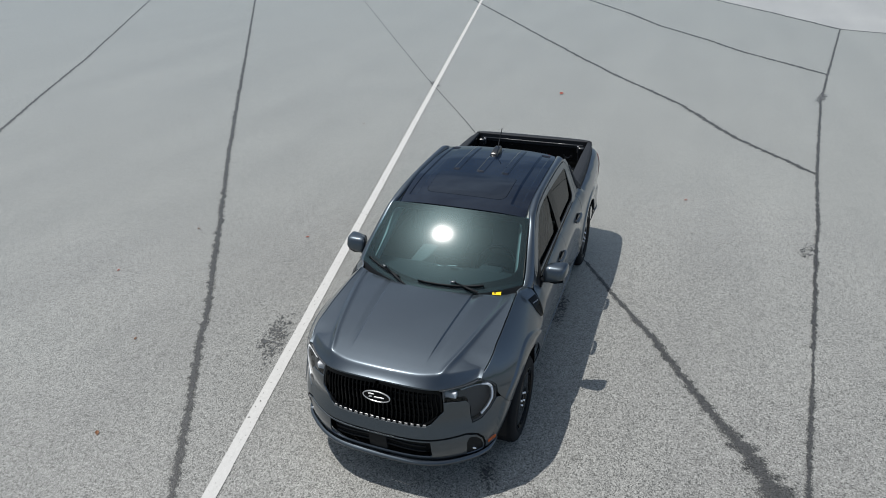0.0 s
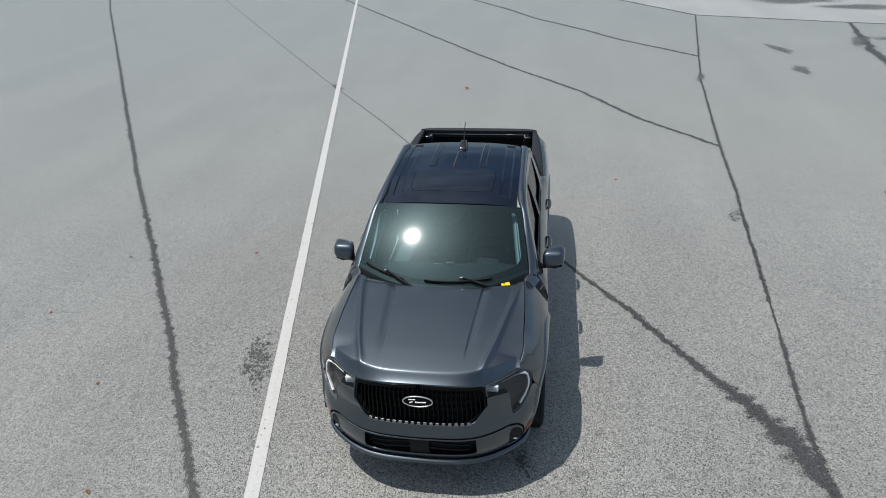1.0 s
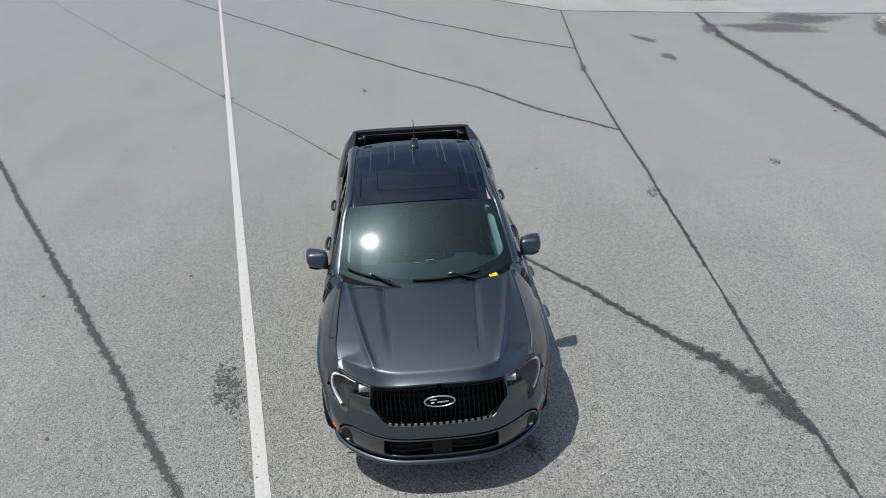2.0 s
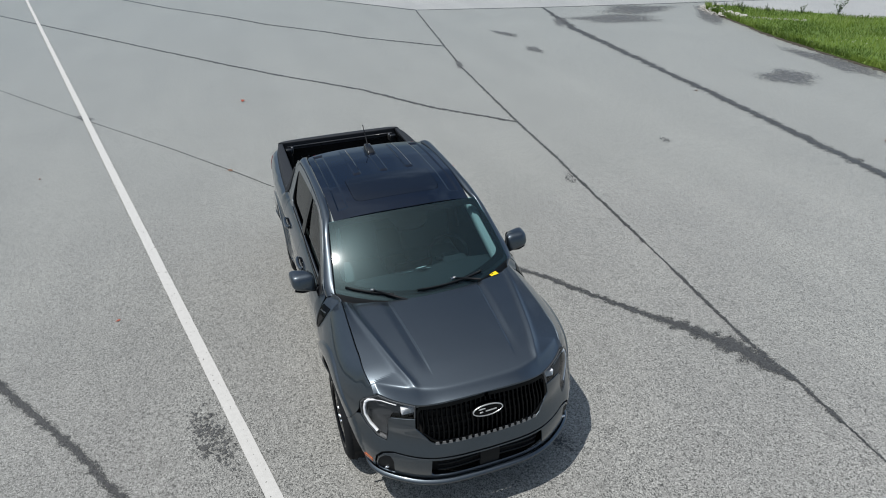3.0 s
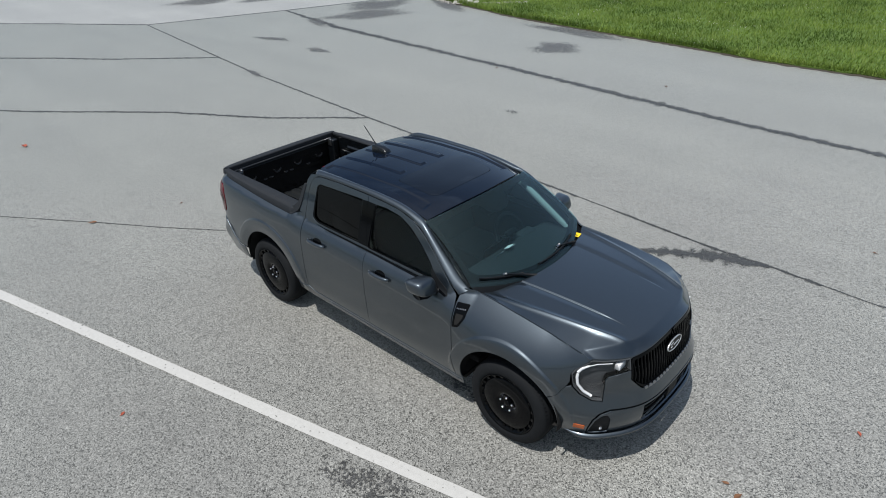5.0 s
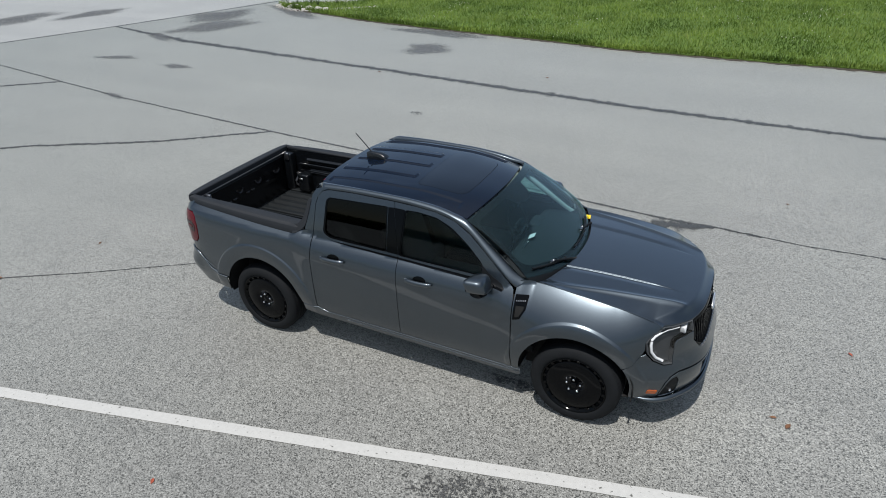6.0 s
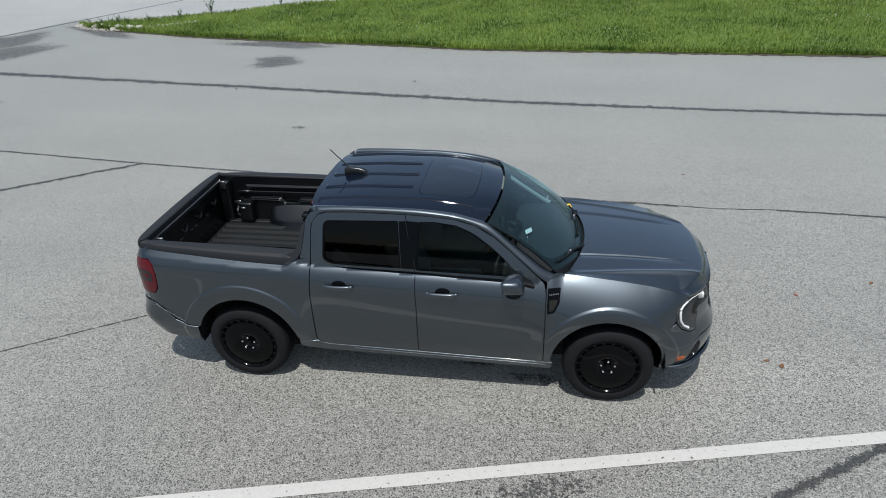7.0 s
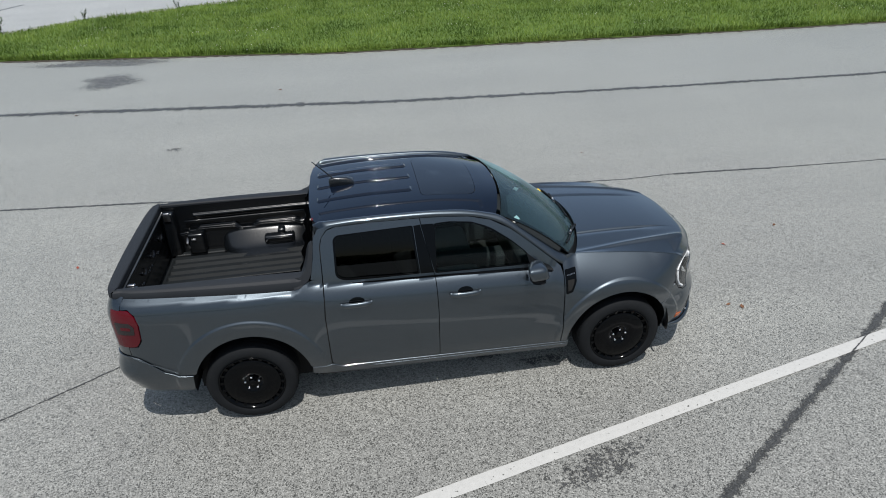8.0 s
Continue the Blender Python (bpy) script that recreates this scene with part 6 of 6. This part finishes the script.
# top caps: the rails run back and round the corners, the tailgate carries its own
def cap_row(u):
    """Across the cap: from the painted edge up, over the flat top and down inside the bed."""
    x = float(PX(u))
    drop = float(DROP(x))
    top = float(TOP_Z(x)) if x < -1.1 else float(TOP_Z(-1.1))
    edge = top - 0.014 - drop
    px, py, _ = (float(c) for c in skin(u, edge))
    ox, oy, _ = (float(c) for c in skin(u, edge, 0.01))
    nx, ny = (ox - px) * 100, (oy - py) * 100
    ov = 0.018 * float(smooth_step(-2.30, -2.42, px))
    ix, iy = max(px, -2.366), min(py, 0.712)
    out = lambda d, z: (px + nx * (d + ov), py + ny * (d + ov), z)
    lerp = lambda t, z: (px + (ix - px) * t, py + (iy - py) * t, z)
    high = top + 0.038
    return [(px - nx * 0.008, py - ny * 0.008, edge - 0.012), out(-0.004, edge - 0.001), out(-0.004, edge + 0.003), out(-0.010, high - 0.012 - drop * 0.35), out(-0.013, high - 0.009 - drop * 0.32), out(-0.030, high - 0.001 - drop * 0.1), out(-0.034, high - drop * 0.08), lerp(0.88, high), lerp(0.91, high - 0.0006), lerp(0.985, high - 0.006), (ix, iy, high - 0.010), (ix, iy, high - 0.020), (ix, iy, top - 0.06)]


u_end = float(ux(-2.44))
rows = [cap_row(u) for u in np.linspace(float(ux(-0.972)), u_end, 70)]
both("bed_rail_cap", grid_surface(np.array(rows)), TEXTURED, bed, "textured black bed rail cap")
half = [cap_row(u) for u in np.linspace(u_end + 0.006, tg_half - 0.01, 30)]
half = [[(x, y, z + 0.006) for x, y, z in r_] for r_ in half]
rows = half + [[(x, -y, z) for x, y, z in r_] for r_ in half[::-1]]
part("tailgate_cap", grid_surface(np.array(rows)), TEXTURED, tail, "textured black tailgate cap")
# lip tube in the same pale colour, painting its highlight
part("tailgate_lip", tube([(-2.352, y, 1.222) for y in np.linspace(-0.66, 0.66, 5)], 0.008, 8), BED_GLINT, tail)
# upswept trim where the cap meets the cab
trim_line = rounded(xz([(-1.09, 1.168), (-1.04, 1.186), (-0.975, 1.225), (-0.948, 1.275), (-0.932, 1.36), (-0.912, 1.475), (-0.925, 1.492), (-0.942, 1.47), (-0.962, 1.37), (-0.985, 1.302), (-1.03, 1.262), (-1.07, 1.254)]), [0, 0.03, 0.03, 0.02, 0, 0.01, 0.01, 0.02, 0.03, 0.03, 0.04, 0])
both("cab_trim", panel(trim_line, skin_in(0.007), step=0.015, depth=0.14), TEXTURED, bed, "upswept black trim against the cab")

# tail lamps and rear bumper
tl = rounded(xz([(-2.40, 1.155), (-2.305, 1.160), (-2.258, 1.115), (-2.240, 1.04), (-2.254, 0.905), (-2.29, 0.852), (-2.40, 0.84)]), 0.02)
tl = [(u if u < float(ux(-2.39)) else float(ux(-2.39)) + 0.06, z) for u, z in tl]
lampg = panel(tl, skin_in(0.006), step=0.02, depth=0.03)
mid_band = panel(rounded(xz([(-2.41, 1.065), (-2.30, 1.065), (-2.27, 1.03), (-2.28, 0.965), (-2.41, 0.96)]), 0.01), skin_in(0.009), step=0.02, depth=0.004)
stripe = panel(rounded(xz([(-2.37, 1.027), (-2.30, 1.027), (-2.30, 1.003), (-2.37, 1.003)]), 0.006), skin_in(0.012), step=0.02, depth=0.004)
lamps = both("tail_light", lampg, RED_LENS, truck, "red tail light with a smoked centre")
for k, m in ((0, lambda g: g), (1, mirrored)):
    part("smoked_centre", m(mid_band), DARK_RED, lamps[k])
    part("red_stripe", m(stripe), RED_LENS, lamps[k])
tgu = float(_cum[-1])
rb_half = xz([(-1.948, 0.541), (-2.05, 0.559), (-2.15, 0.595), (-2.24, 0.682), (-2.31, 0.738), (-2.37, 0.751)]) + [(tgu - 0.6, 0.735), (tgu, 0.73), (tgu, 0.40), (tgu - 0.6, 0.40)] + xz([(-2.37, 0.415), (-2.28, 0.40), (-1.975, 0.375)])
rbg = panel(rb_half, skin_in(0.008), step=0.02, depth=0.008)
rb = part("rear_bumper", rbg, GREY_PAINT, truck, "grey rear bumper")
part("bumper_half", mirrored(rbg), GREY_PAINT, rb)
strip_pts = [skin(u, z, 0.010) for u, z in [q for q in dense(xz([(-1.95, 0.541), (-2.05, 0.559), (-2.15, 0.595), (-2.24, 0.683), (-2.31, 0.738), (-2.36, 0.75)]), 0.03)[:26]]]
both("bumper_strip", tube(strip_pts, 0.0018, 6), GREY_PAINT, rb)
# ---- wheels ----
def wheel_at(x, y_face, z):
    """A wheel on the left flank: tyre with grooved tread, black slotted disc, five lug nuts."""
    R, W = 0.362, 0.232
    wh = part("wheel", lathe([(0.05, -0.12), (0.25, -0.12), (0.255, -0.03), (0.246, -0.018), (0.05, -0.02)], (x, y_face, z), 40), MATT_BLACK, truck, "black disc wheel with slotted rim")
    prof = [(0.254, 0.0), (0.266, 0.014), (0.285, 0.020), (0.315, 0.018), (0.338, 0.008), (0.352, -0.008), (0.358, -0.022)]
    inner = []
    for k, o in enumerate(np.linspace(-0.032, -W + 0.042, 17)):
        inner.append((R if k % 4 else R - 0.007, float(o)))
    prof = prof + inner + [(0.355, -W + 0.02), (0.335, -W), (0.26, -W - 0.004), (0.243, -W + 0.02)]
    part("tyre", lathe(prof, (x, y_face, z), 72), RUBBER, wh, "black tyre")
    blocks_v, blocks_f = [], []
    for k in range(72):
        a = 2 * math.pi * k / 72
        for o0, o1, r0 in ((-0.030, -0.008, 0.352),):
            s = len(blocks_v)
            for da in (-0.018, 0.018):
                for o, rr in ((o0, 0.3635), (o1, 0.354)):
                    blocks_v.append((x + rr * math.cos(a + da), y_face + o, z + rr * math.sin(a + da)))
            blocks_f += [(s, s + 1, s + 3, s + 2)]
    tr = part("tread_blocks", (blocks_v, blocks_f), RUBBER, wh, smooth=False)
    part("rim", lathe([(0.254, 0.004), (0.261, 0.012), (0.257, 0.016), (0.249, 0.008), (0.243, -0.010), (0.239, -0.012)], (x, y_face, z), 60), GLOSS_BLACK, wh, "gloss black rim")
    part("disc", lathe([(0.227, -0.014), (0.223, -0.001), (0.215, 0.003), (0.12, 0.006), (0.10, 0.004), (0.075, -0.006), (0.070, -0.012), (0.001, -0.012)], (x, y_face, z), 60), GLOSS_BLACK, wh, "flat black disc")
    for k in range(20):
        a0 = 2 * math.pi * (k + 0.18) / 20
        a1 = 2 * math.pi * (k + 0.50) / 20
        vv = []
        for a, r in ((a0, 0.222), (a0, 0.248), (a1, 0.248), (a1, 0.222)):
            vv.append((x + r * math.cos(a), y_face + (0.003 if r > 0.23 else -0.004), z + r * math.sin(a)))
        vv += [(px, py - 0.03, pz) for px, py, pz in vv]
        part("spoke", (vv, [(3, 2, 1, 0), (0, 1, 5, 4), (1, 2, 6, 5), (2, 3, 7, 6), (3, 0, 4, 7)]), GLOSS_BLACK, wh, smooth=False)
    for k in range(5):
        a = 2 * math.pi * (k + 0.25) / 5
        part("lug_nut", lathe([(0.010, -0.012), (0.010, 0.006), (0.007, 0.011), (0.001, 0.012)], (x + 0.057 * math.cos(a), y_face, z + 0.057 * math.sin(a)), 8), CHROME, wh)
    part("hub_cap", lathe([(0.026, -0.012), (0.026, 0.0), (0.02, 0.004), (0.001, 0.005)], (x, y_face, z), 20), GLOSS_BLACK, wh)
    return wh


for x in (1.538, -1.538):
    w = wheel_at(x, 0.878, 0.361)
    for ob in [w] + list(w.children_recursive):
        me = ob.data
        bm = bmesh.new()
        bm.from_mesh(me)
        bmesh.ops.recalc_face_normals(bm, faces=bm.faces[:])
        bm.to_mesh(me)
        bm.free()
    dup = copy_thing(w, Matrix.Identity(4))
    dup.matrix_basis = Matrix.Translation((2 * x, 0, 0)) @ Matrix.Rotation(math.pi, 4, "Z")

# wheel houses, chassis
for cx, cz, r in ARCHES:
    rows = []
    y_in = 0.5 if cx > 0 else 0.6
    for a in np.linspace(-0.25, math.pi + 0.25, 30):
        rows.append([(cx + (r + 0.03) * math.cos(a), yy, max(0.34, cz + (r + 0.03) * math.sin(a))) for yy in (0.86, 0.80, 0.68, y_in)])
    both("wheel_house", grid_surface(np.array(rows)), CAVITY)
    for sg in (1, -1):
        part("wheel_house_wall", ([(cx - 0.5, sg * y_in, 0.16), (cx + 0.5, sg * y_in, 0.16), (cx + 0.5, sg * y_in, 0.74 if cx < 0 else 0.95), (cx - 0.5, sg * y_in, 0.74 if cx < 0 else 0.95)], [(0, 1, 2, 3)]), CAVITY, truck, smooth=False)
part("chassis", block((-2.35, -0.48, 0.24), (2.25, 0.48, 0.55), 0.03), CAVITY, truck, "dark underbody")
part("chassis_mid", block((-1.02, -0.80, 0.27), (1.05, 0.80, 0.48), 0.03), CAVITY, truck)
part("chassis_tail", block((-2.38, -0.78, 0.42), (-1.98, 0.78, 0.72), 0.03), CAVITY, truck)
for sg in (1, -1):
    part("wheel_liner", block((-2.0, sg * 0.715 - 0.155, 0.36), (-1.985, sg * 0.715 + 0.155, 0.70), 0.004), CAVITY, truck)
    part("wheel_liner", block((1.985, sg * 0.67 - 0.11, 0.33), (2.0, sg * 0.67 + 0.11, 0.80), 0.004), CAVITY, truck)
part("tail_tray", block((-2.38, -0.78, 0.40), (-1.96, 0.78, 0.43), 0.01), CAVITY, truck)
part("chassis_nose", block((1.98, -0.60, 0.30), (2.18, 0.60, 0.90), 0.03), CAVITY, truck)
part("undertray", panel([(float(PX(abs(u))) - 0.03, math.copysign(float(PY(abs(u))) * 0.96, u)) for u in np.linspace(-float(ux(2.0)), float(ux(2.0)), 31)] + [(1.9, 0.80), (1.9, -0.80)], lambda x, y: (x, y, 0 * x + 0.315), step=0.1, depth=0), CAVITY, truck)
part("radiator", block((2.17, -0.44, 0.32), (2.29, 0.44, 0.915), 0.02), CAVITY, truck)
for sg in (1, -1):
    part("bracket", block((-1.62, sg * 0.80 - 0.02, 0.60), (-1.585, sg * 0.80 + 0.02, 0.66), 0.005), GREY_METAL, truck)

# ---- cabin ----
cabin_floor = part("cabin_floor", block((-0.95, -0.74, 0.46), (1.15, 0.74, 0.52), 0.01), CAVITY, truck)
dash_rows = []
for t in np.linspace(-1, 1, 31):
    y = t * 0.70
    x_f = 1.24 - 0.16 * t * t
    cluster = 0.03 * math.exp(-((y - 0.37) / 0.2) ** 2)
    dash_rows.append([(x_f, y, 1.055), (x_f - 0.10, y, 1.068), (0.90, y, 1.065 + cluster * 0.6), (0.80, y, 1.055 + cluster), (0.745, y, 1.03 + cluster), (0.73, y, 0.98), (0.76, y, 0.90), (0.72, y, 0.82), (0.80, y, 0.62)])
dash = part("dashboard", grid_surface(np.array(dash_rows)), DASH, truck, "dark vinyl dashboard")
part("screen", block((0.735, -0.17, 0.985), (0.755, 0.17, 1.115), 0.006), GLOSS_BLACK, dash, "dark centre display")
part("cluster_hood", block((0.72, 0.26, 1.02), (0.84, 0.48, 1.092), 0.03, 3), DASH, dash)
for j, yy in enumerate((-0.10, 0.06)):
    part("dash_trim", tube([(0.842, yy - 0.06, 1.072 + 0.004 * j), (0.842, yy + 0.07, 1.072)], 0.003, 6), GREY_METAL, dash)
ring = []
th = radians(24)
for k in range(40):
    a = 2 * math.pi * k / 40
    ring.append((0.60 - 0.185 * math.sin(a) * math.sin(th) , 0.37 + 0.185 * math.cos(a), 1.01 + 0.185 * math.sin(a) * math.cos(th)))
rows = []
for i, p in enumerate(ring):
    c = Vector((0.60, 0.37, 1.01))
    d = (Vector(p) - c).normalized()
    ax = Vector((math.cos(th), 0, math.sin(th)))
    rows.append([tuple(Vector(p) + (d * math.cos(b) + ax * math.sin(b)) * 0.016) for b in [2 * math.pi * q / 10 for q in range(10)]])
sw = part("steering_wheel", grid_surface(rows, True, True), DASH, truck, "dark steering wheel")
part("steering_boss", block((0.585, 0.30, 0.955), (0.645, 0.44, 1.045), 0.02, 3), DASH, sw)
for yy in (0.22, 0.46):
    part("steering_spoke", tube([(0.60, 0.37, 1.0), (0.60, yy + 0.03, 1.005)], 0.016, 8), DASH, sw)
part("steering_column", tube([(0.62, 0.37, 1.0), (0.80, 0.37, 0.95)], 0.035, 10), DASH, sw)


def seat_parts(y, w, x):
    base = block((x - 0.30, y - w, 0.60), (x + 0.26, y + w, 0.80), 0.06, 4)
    s = part("seat", base, SEAT, truck, "dark grey cloth seat")
    bk = block((-0.09, -w, 0.0), (0.09, w, 0.56), 0.06, 4)
    bmesh.ops.transform(bk, matrix=Matrix.Translation((x - 0.28, y, 0.74)) @ Matrix.Rotation(radians(-18), 4, "Y"), verts=bk.verts)
    part("seat_back", bk, SEAT, s)
    hd = block((-0.05, -0.13, 0.0), (0.05, 0.13, 0.17), 0.04, 4)
    bmesh.ops.transform(hd, matrix=Matrix.Translation((x - 0.47, y, 1.29)) @ Matrix.Rotation(radians(-12), 4, "Y"), verts=hd.verts)
    part("headrest", hd, SEAT, s)


seat_parts(0.37, 0.25, 0.20)
seat_parts(-0.37, 0.25, 0.20)
seat_parts(0.0, 0.60, -0.34)
part("console", block((0.05, -0.10, 0.55), (0.74, 0.10, 0.82), 0.03), DASH, truck)
part("headliner", panel([(x * 0.97, y * 0.96) for x, y in roof_line], lambda x, y: (x, y, roof(x, y)[2] - 0.05), step=0.08, depth=0, flip=True), HEADLINER, truck)
for sg in (1, -1):
    vz = block((0.40, sg * 0.33 - 0.17, 1.50), (0.55, sg * 0.33 + 0.17, 1.515), 0.006)
    part("sun_visor", vz, HEADLINER, truck)
part("inner_mirror", block((0.535, -0.12, 1.435), (0.56, 0.12, 1.495), 0.012, 3), GLOSS_BLACK, truck)
both("door_trim", panel(xz([(-0.86, 0.55), (-0.86, 1.13), (0.95, 1.06), (0.95, 0.50)]), skin_in(-0.10), step=0.1, depth=0), DASH)
both("seat_belt", tube([(-0.12, 0.655, 1.40), (-0.10, 0.68, 1.2), (-0.05, 0.70, 0.95)], 0.018, 8, 1.0), DASH)

# ---- loose small things ----
tag = part("sticker", block((-0.027, -0.036, 0.0), (0.027, 0.036, 0.002), 0), YELLOW, None, smooth=False)
p = [float(c) for c in bonnet(np.array(1.205), np.array(0.548))]
tag.matrix_world = pose(p[0], p[1], p[2] + 0.004, 0, 3, 12)
tagged(tag, "small bright yellow paper sticker on the rear of the hood", "sticker")
for j in range(2):
    part("print_bar", block((-0.012, -0.022 + j * 0.012, 0.002), (0.012, -0.016 + j * 0.012, 0.0024), 0), MATT_BLACK, tag)
card = part("paper_card", block((-0.031, -0.038, -0.001), (0.031, 0.038, 0.001), 0), WHITE_CARD, None, smooth=False)
card.matrix_world = pose(0.850, 0.036, 1.098, 0, -29, 8)
tagged(card, "small square white card standing on the dashboard", "card")
